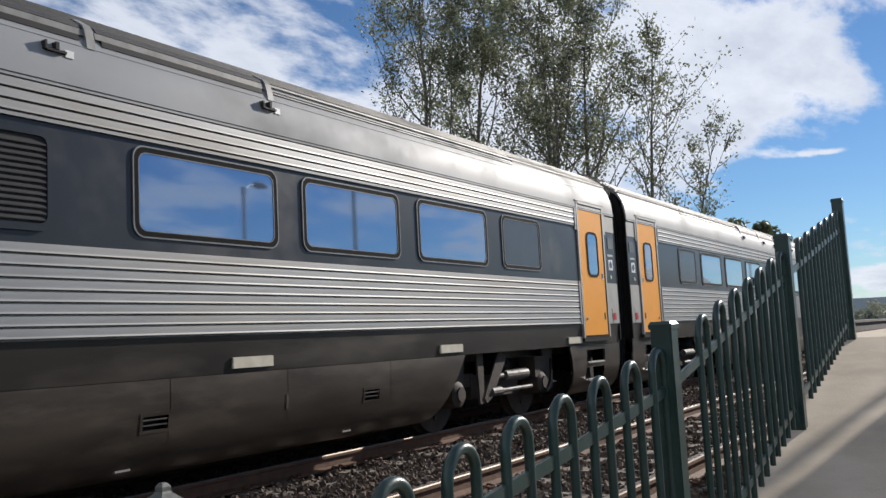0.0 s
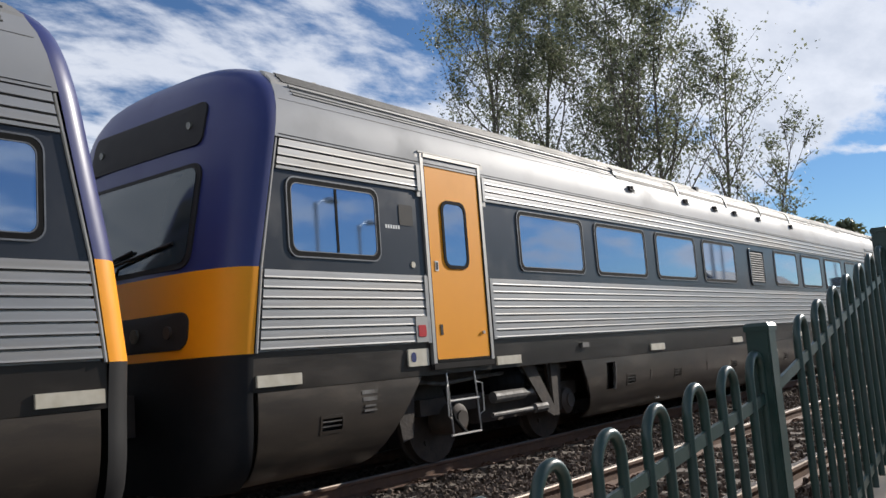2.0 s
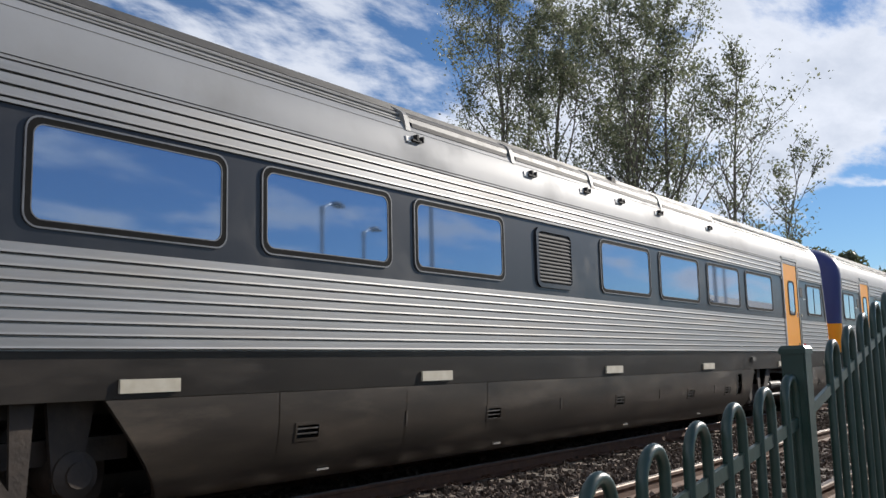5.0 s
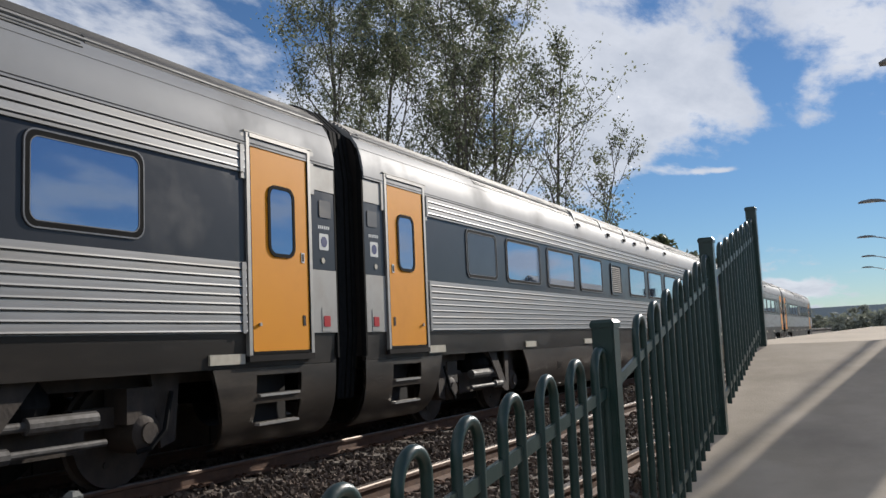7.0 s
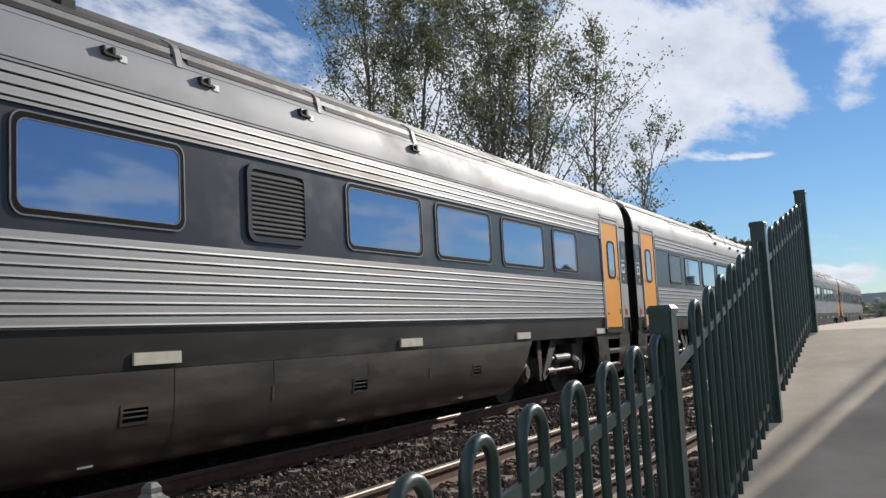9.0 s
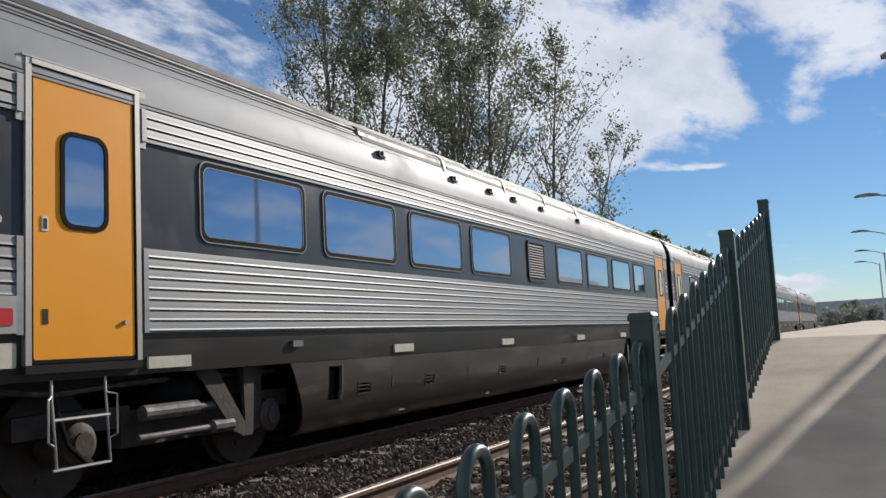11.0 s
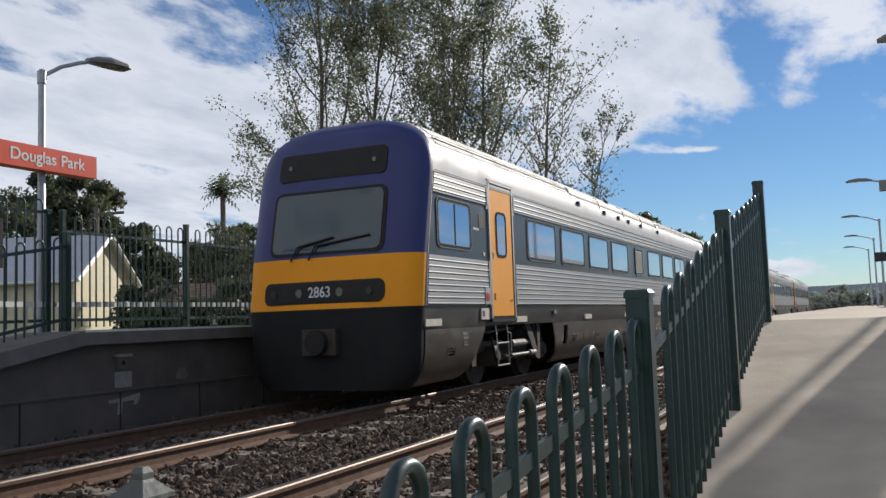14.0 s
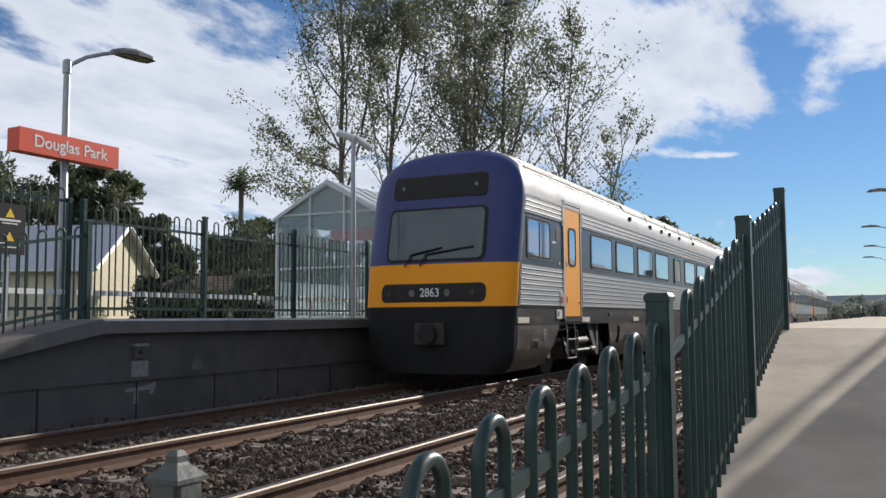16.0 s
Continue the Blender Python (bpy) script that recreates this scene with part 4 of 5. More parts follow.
def path_z(y):
    if y < 3.25:
        return -0.09 + 0.125 * (y - 3.25)
    if y < 8.0:
        return -0.09 + 0.2215 * (y - 3.25) - 0.0175 * max(0.0, y - 5.6)
    return PLATFORM_Z


def make_path():
    ys = sorted({-30, -8, -4, -2, 3.25, 5.6, 8.0, 15, 20, 30, 45, 70, 110, 150} | {k * 0.12 for k in range(105)})

    def sheet(x0, x1, dz, name, material, label, cat, depth=0.6, xf=None):
        bm = B()
        rows = []
        for y in ys:
            z = max(-0.445, path_z(y)) + dz
            a = x0 if xf is None else xf(y)
            rows.append([bm.verts.new(p) for p in ((a, y, z), (x1, y, z), (x1, y, z - depth), (a, y, z - depth))])
        for p, q in zip(rows, rows[1:]):
            for k in range(4):
                bm.faces.new((p[k], p[(k + 1) % 4], q[(k + 1) % 4], q[k]))
        bm.faces.new(rows[0])
        bm.faces.new(rows[-1])
        return tagged(part(name, bm, material), label, cat, kind="structure")

    sheet(-0.86, 9.0, 0.0, "pavement", M_CONC, "worn tan concrete ramp and platform surface", "pavement", 1.6)
    sheet(0.0, 8.9, 0.004, "road", M_ASPH, "worn grey asphalt walkway beside the concrete strip", "asphalt", 0.2, asphalt_edge)
    bm = B()
    strip(bm, ((-1.12, PLATFORM_Z), (-0.863, PLATFORM_Z), (-0.863, -0.4), (-1.06, -0.4), (-1.06, 0.80), (-1.12, 0.80)), 8.3, 150)
    tagged(part("platform_edge", bm, M_CONC), "pale concrete platform edge beside the empty track", "platform", kind="structure")


def asphalt_edge(y):
    pts = ((-30, 1.0), (4.0, 0.75), (5.3, 0.30), (6.63, 0.55), (7.9, 0.86), (8.4, 0.95), (15, 1.3), (30, 1.4), (150, 1.4))
    for (ya, a), (yb, b) in zip(pts, pts[1:]):
        if y <= yb:
            return max(-0.66, a + (b - a) * (y - ya) / (yb - ya) + 0.022 * noise.noise((y * 2.1, 0.3, 0)) + 0.012 * noise.noise((y * 7.0, 1.7, 0)))
    return 1.0


make_cars()
make_track(TRACK_X, "rusty-sided railway track on which the train runs", 0.70)
make_track(NEAR_X, "empty railway track with polished rail heads")
make_ballast()
make_path()


# ---- far platform ----
def make_far_platform():
    pf = thing("platform", "weathered concrete station platform with a dark face and pale coping", "platform", kind="structure")
    ys = (2.0, 7.35, 180.0)
    zs = (0.07, 1.03, 1.03)
    bm = B()
    rows = [[bm.verts.new(p) for p in ((-8.08, y, z - 0.17), (-8.08, y, -0.45), (-9.95, y, -0.45), (-9.95, y, z - 0.17))] for y, z in zip(ys, zs)]
    for p, q in zip(rows, rows[1:]):
        for k in range(4):
            bm.faces.new((p[k], p[(k + 1) % 4], q[(k + 1) % 4], q[k]))
    bm.faces.new(rows[0])
    bm.faces.new(rows[-1])
    part("platform_body", bm, M_WALL, pf, "dark stained concrete wall")
    bm = B()
    rows = [[bm.verts.new(p) for p in ((-7.93, y, z), (-7.93, y, z - 0.165), (-9.96, y, z - 0.165), (-9.96, y, z))] for y, z in zip(ys, zs)]
    for p, q in zip(rows, rows[1:]):
        for k in range(4):
            bm.faces.new((p[k], p[(k + 1) % 4], q[(k + 1) % 4], q[k]))
    bm.faces.new(rows[0])
    bm.faces.new(rows[-1])
    part("platform_top", bm, M_PTOP, pf, "worn concrete platform top")
    part("edge_line", box(B(), -8.03, -7.924, 7.35, 180, 1.008, 1.036), M_WHITE, pf, "white painted edge line")
    part("wall_ledge", box(B(), -8.083, -8.055, 2.0, 120, 0.29, 0.315), M_WALL, pf, "dark horizontal ledge")
    for y in (6.6, 8.0, 9.4, 10.8, 12.2, 13.6):
        part("wall_joint", box(B(), -8.083, -8.074, y, y + 0.02, -0.4, 0.28), M_BLACK, pf)
    part("patch", plate(B(), rounded(7.92, 8.19, 0.335, 0.525, 0.015, 2), -8.082, -8.070), M_PATCH, pf, "pale rectangular plate on the wall")
    bx = part("wall_box", box(B(), -8.082, -8.035, 7.93, 8.12, 0.56, 0.70), M_WALL, pf, "small concrete box on the wall")
    part("hood", box(B(), -8.082, -8.015, 7.90, 8.15, 0.703, 0.735), M_PATCH, bx)
    part("hole", tube(B(), [(-8.04, 8.02, 0.63), (-8.030, 8.02, 0.63)], 0.028, 10), M_BLACK, bx)
    part("stain", plate(B(), [(7.82, 0.20), (8.10, 0.215), (8.32, 0.25), (8.33, 0.20), (8.28, 0.12), (8.22, 0.11), (8.24, 0.17), (8.05, 0.165), (8.03, 0.02), (7.96, 0.02), (7.98, 0.165), (7.84, 0.16)], -8.082, -8.076), M_PATCH, pf, "pale lime stain")
    part("stain", plate(B(), [(9.02, 0.52), (9.14, 0.50), (9.20, 0.40), (9.12, 0.36), (8.98, 0.36), (8.96, 0.42)], -8.082, -8.077), M_STAIN, pf, "faint grey stain")


def make_bow_fence(name, label, pts, pitch, top, posts, post_h, material, group="", bottom=0.05, hoop=0.115, r=0.0125, pw=0.085, drop=0.09, post_mats=None, points=0, last=0.13):
    """A railing along ground points, with square posts at the places given."""
    f = thing(name, label, "fence")

    def ground(y):
        for a, b in zip(pts, pts[1:]):
            if y <= b[1] or b is pts[-1]:
                k = (y - a[1]) / (b[1] - a[1])
                return Vector(a) + (Vector(b) - Vector(a)) * k
    full = pw
    for i, y in enumerate(posts):
        g = ground(y)
        pw = 0.044 if i < points else full
        bm = box(B(), g.x - pw / 2, g.x + pw / 2, y - pw / 2, y + pw / 2, g.z - 0.15, g.z + post_h + (0.070 if i < points else 0.0))
        bmesh.ops.bevel(bm, geom=[e for e in bm.edges if abs(e.verts[0].co.z - e.verts[1].co.z) > 0.2], offset=0.006, segments=2, affect="EDGES")
        ma = (post_mats or {}).get(i, material)
        po = part("post", bm, ma, f)
        bm = B()
        h, a = g.z + post_h + (0.070 if i < points else 0.0), pw / 2 + (0.002 if i < points else 0.004)
        k, up = (0.18, 0.04) if i < points else (0.82, 0.03)
        loops = [[bm.verts.new((g.x + u * a * q, y + v * a * q, h + z)) for u, v in ((-1, -1), (1, -1), (1, 1), (-1, 1))] for q, z in (((1, 0.0), (1, 0.005), (0.44, 0.018), (0.36, 0.021), (0.36, 0.028), (k, 0.034)) if i < points else ((1, 0.0), (1, 0.018), (k, up)))]
        for lo, hi in zip(loops, loops[1:]):
            for e in range(4):
                bm.faces.new((lo[e], lo[(e + 1) % 4], hi[(e + 1) % 4], hi[e]))
        bm.faces.new(loops[0])
        bm.faces.new(loops[-1])
        part("cap", bm, ma, po)
    pw = full
    for a, b in zip(posts, posts[1:]):
        n = max(1, int((b - a - pw) / pitch))
        for k in range(n):
            c = b - last - k * pitch
            p, q = ground(c - hoop / 2), ground(c + hoop / 2)
            mid = (p + q) / 2
            line = [p + Vector((0, 0, bottom)), p + Vector((0, 0, top - hoop * 0.55))]
            for e in range(1, 12):
                s = e / 12
                line.append(p + (q - p) * (0.5 - 0.5 * math.cos(math.pi * s)) + Vector((0, 0, top - hoop * 0.55 + math.sin(math.pi * s) * hoop * 0.55)))
            line += [q + Vector((0, 0, top - hoop * 0.55)), q + Vector((0, 0, bottom))]
            part("hoop_bar", tube(B(), line, r, 10), material, f, smooth=True)
        for h in (top - hoop * 0.55 - drop, bottom + 0.10):
            steps = [a + pw / 2] + [y for _, y, _ in pts if a + pw / 2 < y < b - pw / 2] + [b - pw / 2]
            bm = B()
            rows = []
            for y in steps:
                g = ground(y)
                rows.append([bm.verts.new((g.x + u, y, g.z + h + v)) for u, v in ((-0.007, -0.02), (0.007, -0.02), (0.007, 0.02), (-0.007, 0.02))])
            for lo, hi in zip(rows, rows[1:]):
                for e in range(4):
                    bm.faces.new((lo[e], lo[(e + 1) % 4], hi[(e + 1) % 4], hi[e]))
            bm.faces.new(rows[0])
            bm.faces.new(rows[-1])
            part("rail", bm, material, f)
    return f


FX = -0.732


def make_fences():
    g = [(FX, y, path_z(y)) for y in (-4.0, 3.25, 5.6, 8.0)]
    make_bow_fence("ramp_fence", "dark green bow-top steel railing climbing the ramp edge", g, 0.29, 1.095, (-1.56, 0.80, 3.248, 5.606, 7.964), 1.165, M_FENCE, post_mats={0: M_GREYPOST, 1: M_GREYPOST}, points=2, last=0.105, hoop=0.135, r=0.0155)
    back = [(-9.6, 8.5, 1.03), (-9.6, 40.0, 1.03)]
    make_bow_fence("platform_fence", "dark green bow-top steel fence along the platform's rear", back, 0.25, 1.56, (8.5, 10.9, 13.3, 15.9), 1.60, M_FENCE, hoop=0.11, r=0.012, pw=0.07, drop=0.16)
    ramp = [(-8.3, 2.0, 0.07), (-8.3, 7.45, 1.03)]
    make_bow_fence("platform_ramp_fence", "dark green bow-top railing on the platform end ramp", ramp, 0.25, 1.10, (2.6, 5.0, 7.42), 1.14, M_FENCE, hoop=0.11, r=0.012, pw=0.075, drop=0.05)
    fr = [(-10.4, 1.5, 0.95), (-9.7, 8.4, 1.03)]
    make_bow_fence("boundary_fence", "dark bow-top steel fence behind the platform ramp", fr, 0.25, 1.75, (1.6, 4.0, 6.3, 8.35), 1.6, M_FENCE, hoop=0.11, r=0.012, pw=0.07, drop=0.10)
    bm = box(B(), -9.76, -9.70, 1.5, 16.0, 1.36, 1.43)
    pr = thing("guard_rail", "pale horizontal pipe rail behind the platform fence", "rail")
    part("beam", bm, M_WHITE, pr)
    for y in (2, 5, 8, 11, 14, 15.9):
        part("post", box(B(), -9.75, -9.71, y, y + 0.05, 0.9, 1.36), M_TAN, pr)


M_GREYPOST = mat("faded_grey_green_paint", (0.10, 0.105, 0.092), 0.6, 0.0, (0.07, 0.075, 0.068), 14, 0.15, 60, dirt=(0.17, 0.165, 0.14), dscale=8)


# ---- lamps and signs ----
def lamp_post(x, y, z, h, arm, label, sign=False, rise=1.0):
    """A lamp post whose arm reaches along the vector arm (x, y)."""
    lp = thing("lamp_post", label, "lamp post", pose(x, y, z), "station lamp posts")
    ax, ay = arm
    part("pole", tube(B(), [(0, 0, -0.05), (0, 0, 1.2), (0, 0, 1.22), (0, 0, h)], [0.075, 0.07, 0.055, 0.045], 14), M_GALV, lp, smooth=True)
    part("pole_cap", tube(B(), [(0, 0, h - 0.12), (0, 0, h + 0.05), (0, 0, h + 0.08)], [0.062, 0.062, 0.03], 12), M_GALV, lp)
    up = (rise - 1) * 0.28
    pts = [(0, 0, h - 0.02), (ax * 0.25, ay * 0.25, h + 0.13 * rise), (ax * 0.5, ay * 0.5, h + 0.22 * rise), (ax * 0.72, ay * 0.72, h + 0.28 * rise)]
    part("arm", tube(B(), pts, 0.028, 10), M_GALV, lp, smooth=True)
    d = Vector((ax, ay, 0)).normalized()
    n = Vector((-d.y, d.x, 0))
    bm = B()
    loops = []
    for s, w, t, dz in ((0.60, 0.05, 0.03, 0.26), (0.72, 0.11, 0.055, 0.285), (0.90, 0.16, 0.065, 0.30), (1.12, 0.155, 0.045, 0.29), (1.2, 0.10, 0.02, 0.27)):
        c = Vector((ax * s, ay * s, h + dz + up))
        loops.append([bm.verts.new(c + n * w * u + Vector((0, 0, t * v))) for u, v in ((-1, -0.6), (1, -0.6), (1, 0.2), (0.6, 1), (-0.6, 1), (-1, 0.2))])
    for lo, hi in zip(loops, loops[1:]):
        for e in range(6):
            bm.faces.new((lo[e], lo[(e + 1) % 6], hi[(e + 1) % 6], hi[e]))
    bm.faces.new(loops[0])
    bm.faces.new(loops[-1])
    hd = part("lamp_head", bm, M_LAMPHEAD, lp, "flat grey street lamp head")
    c = Vector((ax * 0.96, ay * 0.96, h + 0.252 + up))
    bm = B()
    vs = [bm.verts.new(c + d * u * 0.15 + n * v * 0.11 + Vector((0, 0, q))) for q in (0, 0.02) for u, v in ((-1, -1), (1, -1), (1, 1), (-1, 1))]
    for e in range(4):
        bm.faces.new((vs[e], vs[(e + 1) % 4], vs[4 + (e + 1) % 4], vs[4 + e]))
    bm.faces.new(vs[:4])
    bm.faces.new(vs[4:])
    part("lens", bm, M_LAMPGLASS, hd)
    if sign:
        part("small_sign", box(B(), -0.32, 0.32, -0.07, -0.05, h - 2.0, h - 1.55), M_BAND, lp, "small dark sign plate")
    return lp


M_LAMPHEAD = mat("grey_lamp_housing", (0.20, 0.20, 0.20), 0.5, 0.1, (0.16, 0.16, 0.16), 10)


def text_part(name, words, size, material, parent, m):
    cu = bpy.data.curves.new(name, "FONT")
    cu.body, cu.size, cu.extrude = words, size, 0.002
    cu.offset = size * 0.012
    cu.align_x, cu.align_y = "CENTER", "CENTER"
    tmp = bpy.data.objects.new(name, cu)
    scene.collection.objects.link(tmp)
    me = bpy.data.meshes.new_from_object(tmp.evaluated_get(bpy.context.evaluated_depsgraph_get()))
    bpy.data.objects.remove(tmp)
    bpy.data.curves.remove(cu)
    me.materials.append(material)
    ob = new(name, me)
    ob.parent = parent
    ob.matrix_local = m
    return ob


def make_station_things():
    lamp_post(-9.9, 8.42, 1.03, 3.50, (0.18, 1.12), "grey steel platform lamp post beside the station sign", rise=1.35)
    sg = thing("station_sign", "orange-red station name board with white lettering", "station sign", pose(-9.86, 8.41, 3.345, 0, 0, 0))
    part("board", box(B(), 0.06, 0.11, -0.82, 0.82, -0.155, 0.155), M_ORANGE, sg, "orange-red board")
    part("side_box", box(B(), -0.12, 0.058, -0.82, 0.80, -0.150, 0.150), M_ORANGE, sg)
    for word, y in (("Douglas", -0.242), ("Park", 0.397)):
        text_part("lettering", word, 0.225, M_WHITE, sg, Matrix.Translation((0.112, y, 0.0)) @ Euler((radians(90), 0, radians(90))).to_matrix().to_4x4())
    for z in (-0.1, 0.1):
        part("clamp", box(B(), -0.12, 0.02, -0.19, -0.03, z - 0.02, z + 0.02), M_GALV, sg)
    wn = thing("warning_sign", "black warning board with two yellow triangles", "warning sign", pose(-9.52, 7.30, 2.15))
    part("board", box(B(), 0.0, 0.02, -0.22, 0.22, -0.32, 0.30), M_APRON, wn)
    part("support", box(B(), -0.05, 0.0, -0.025, 0.025, -1.45, 0.3), M_GALV, wn)
    for z in (-0.22, 0.07):
        part("triangle", plate(B(), [(-0.065, z + 0.06), (0.065, z + 0.06), (0.0, z + 0.175)], 0.012, 0.024), M_SIGNYELLOW, wn, "yellow warning triangle")
        part("text_bar", box(B(), 0.018, 0.0225, -0.15, 0.15, z + 0.012, z + 0.038), M_WHITE, wn)
        part("text_bar", box(B(), 0.018, 0.0225, -0.11, 0.11, z - 0.022, z - 0.006), M_WHITE, wn)
    # camera pole
    cp = thing("camera_pole", "slim grey pole with two camera housings on the platform", "camera pole", pose(-9.2, 14.7, 1.03))
    part("pole", tube(B(), [(0, 0, 0), (0, 0, 3.55)], [0.055, 0.045], 12), M_GALV, cp, smooth=True)
    bm = B()
    tube(bm, [(-0.25, -0.20, 3.66), (0.02, 0.0, 3.55)], 0.075, 8)
    part("camera_housing", bm, M_WHITE, cp, "pale camera housing")
    part("camera_housing", tube(B(), [(0.02, 0.02, 3.58), (0.14, 0.38, 3.42)], 0.07, 8), M_WHITE, cp, "pale camera housing")
    # lamps along the near platform
    for x, y, a, sgn in ((2.20, 15.6, (-1.40, 0.1), False), (1.45, 32.4, (-1.35, 0.1), False), (1.12, 47.6, (-1.4, 0.1), True), (1.05, 61.0, (-1.4, 0.1), False), (0.85, 72.5, (-1.4, 0.1), False)):
        lamp_post(x, y, PLATFORM_Z, 4.08 if y < 20 else 3.97 if y < 40 else 4.18, a, "grey lamp post with a single arm on the platform", sgn)
    for x, y in ((5.3, 15.2), (7.3, 18.9)):
        lamp_post(x, y, PLATFORM_Z, 4.1, (0.5, 1.1), "grey lamp post by the station forecourt")
    # pillar outside the view whose shadow lies on the ramp
    ip = thing("information_pillar", "grey information pillar standing on the platform", "information pillar", pose(1.31, 10.5, PLATFORM_Z))
    part("body", box(B(), -0.33, 0.33, -0.09, 0.09, 0.0, 1.9), M_SHEDPAINT, ip)
    part("top", box(B(), -0.35, 0.35, -0.11, 0.11, 1.902, 1.95), M_GALV, ip)
    part("plinth", box(B(), -0.36, 0.36, -0.13, 0.13, 0.004, 0.12), M_CONC, ip)
    c2 = thing("camera_pole", "grey pole with a camera box on the platform", "camera pole", pose(1.12, 30.5, PLATFORM_Z))
    part("pole", tube(B(), [(0, 0, 0), (0, 0, 3.75)], [0.075, 0.06], 12), M_GALV, c2, smooth=True)
    part("camera_housing", box(B(), -0.34, -0.02, -0.14, 0.14, 3.62, 3.95), M_LAMPHEAD, c2, "grey camera box")
    part("bracket", box(B(), -0.06, 0.08, -0.05, 0.05, 3.66, 3.72), M_GALV, c2)


def make_shelter():
    x0, x1, y0, y1, e, a = -12.75, -9.95, 17.0, 21.5, 3.46, 4.15
    sh = thing("glazed_shelter", "pale grey gabled shelter with glazed front on the platform", "shelter")
    xm = (x0 + x1) / 2

    def bar(p, q, w=0.06):
        part("frame_bar", tube(B(), [p, q], w / 2, 4), M_SHEDPAINT, sh)
    bm = B()
    v = [bm.verts.new(p) for p in ((x0 + 0.05, y0 + 0.03, 1.03), (x1 - 0.05, y0 + 0.03, 1.03), (x1 - 0.05, y0 + 0.03, e), (xm, y0 + 0.03, a - 0.05), (x0 + 0.05, y0 + 0.03, e))]
    w = [bm.verts.new(p.co + Vector((0, 0.02, 0))) for p in v]
    bm.faces.new(v)
    bm.faces.new(w)
    for k in range(5):
        bm.faces.new((v[k], v[(k + 1) % 5], w[(k + 1) % 5], w[k]))
    part("front_glass", bm, M_SHEDGLASS, sh, "grey-green glazing").visible_shadow = False
    for x in (x0, x0 + 0.93, x1 - 0.93, x1):
        top = e + (a - e) * (1 - abs(x - xm) / ((x1 - x0) / 2))
        bar((x, y0, 1.03), (x, y0, top), 0.09 if x in (x0, x1) else 0.06)
    for z in (e, 2.2, 1.15):
        bar((x0, y0, z), (x1, y0, z))
    bar((x0, y0, e), (xm, y0, a), 0.10)
    bar((xm, y0, a), (x1, y0, e), 0.10)
    part("side_wall", box(B(), x1 - 0.04, x1 - 0.02, y0 + 0.06, y1, 1.03, e), M_SHEDGLASS, sh, "grey-green side glazing").visible_shadow = False
    part("side_wall", box(B(), x0, x0 + 0.06, y0 + 0.06, y1, 1.03, 1.9), M_SHEDPAINT, sh)
    part("rear_wall", box(B(), x0 + 0.07, x1 - 0.07, y1 - 0.06, y1, 1.03, 2.0), M_SHEDPAINT, sh)
    for y in (y0 + 1.5, y0 + 3.0, y1 - 0.05):
        bar((x0 + 0.03, y, 1.9), (x0 + 0.03, y, e))
    for s in (-1, 1):
        bm = B()
        xe = xm + s * 1.50
        ez = e - 0.05
        q = [bm.verts.new(p) for y in (y0 - 0.06, y1 + 0.2) for p in ((xm, y, a + 0.08), (xe, y, ez), (xe, y, ez - 0.09), (xm, y, a - 0.01))]
        for k in range(4):
            bm.faces.new((q[k], q[(k + 1) % 4], q[4 + (k + 1) % 4], q[4 + k]))
        bm.faces.new(q[:4])
        bm.faces.new(q[4:])
        part("roof_sheet", bm, M_SHEDROOF, sh, "pale sheet metal roof slope")
        for k in range(9):
            y = y0 + k * 0.57
            part("roof_rib", tube(B(), [(xm, y, a + 0.09), (xe, y, ez + 0.01)], 0.015, 4), M_SHEDROOF, sh)
    part("red_board", box(B(), x0 + 1.1, x1 - 0.25, y0 + 0.6, y0 + 0.64, 2.85, 3.15), M_RED, sh, "red board inside the shelter")
    part("bench", box(B(), x0 + 0.3, x1 - 0.3, y1 - 0.6, y1 - 0.1, 1.45, 1.5), M_TAN, sh)


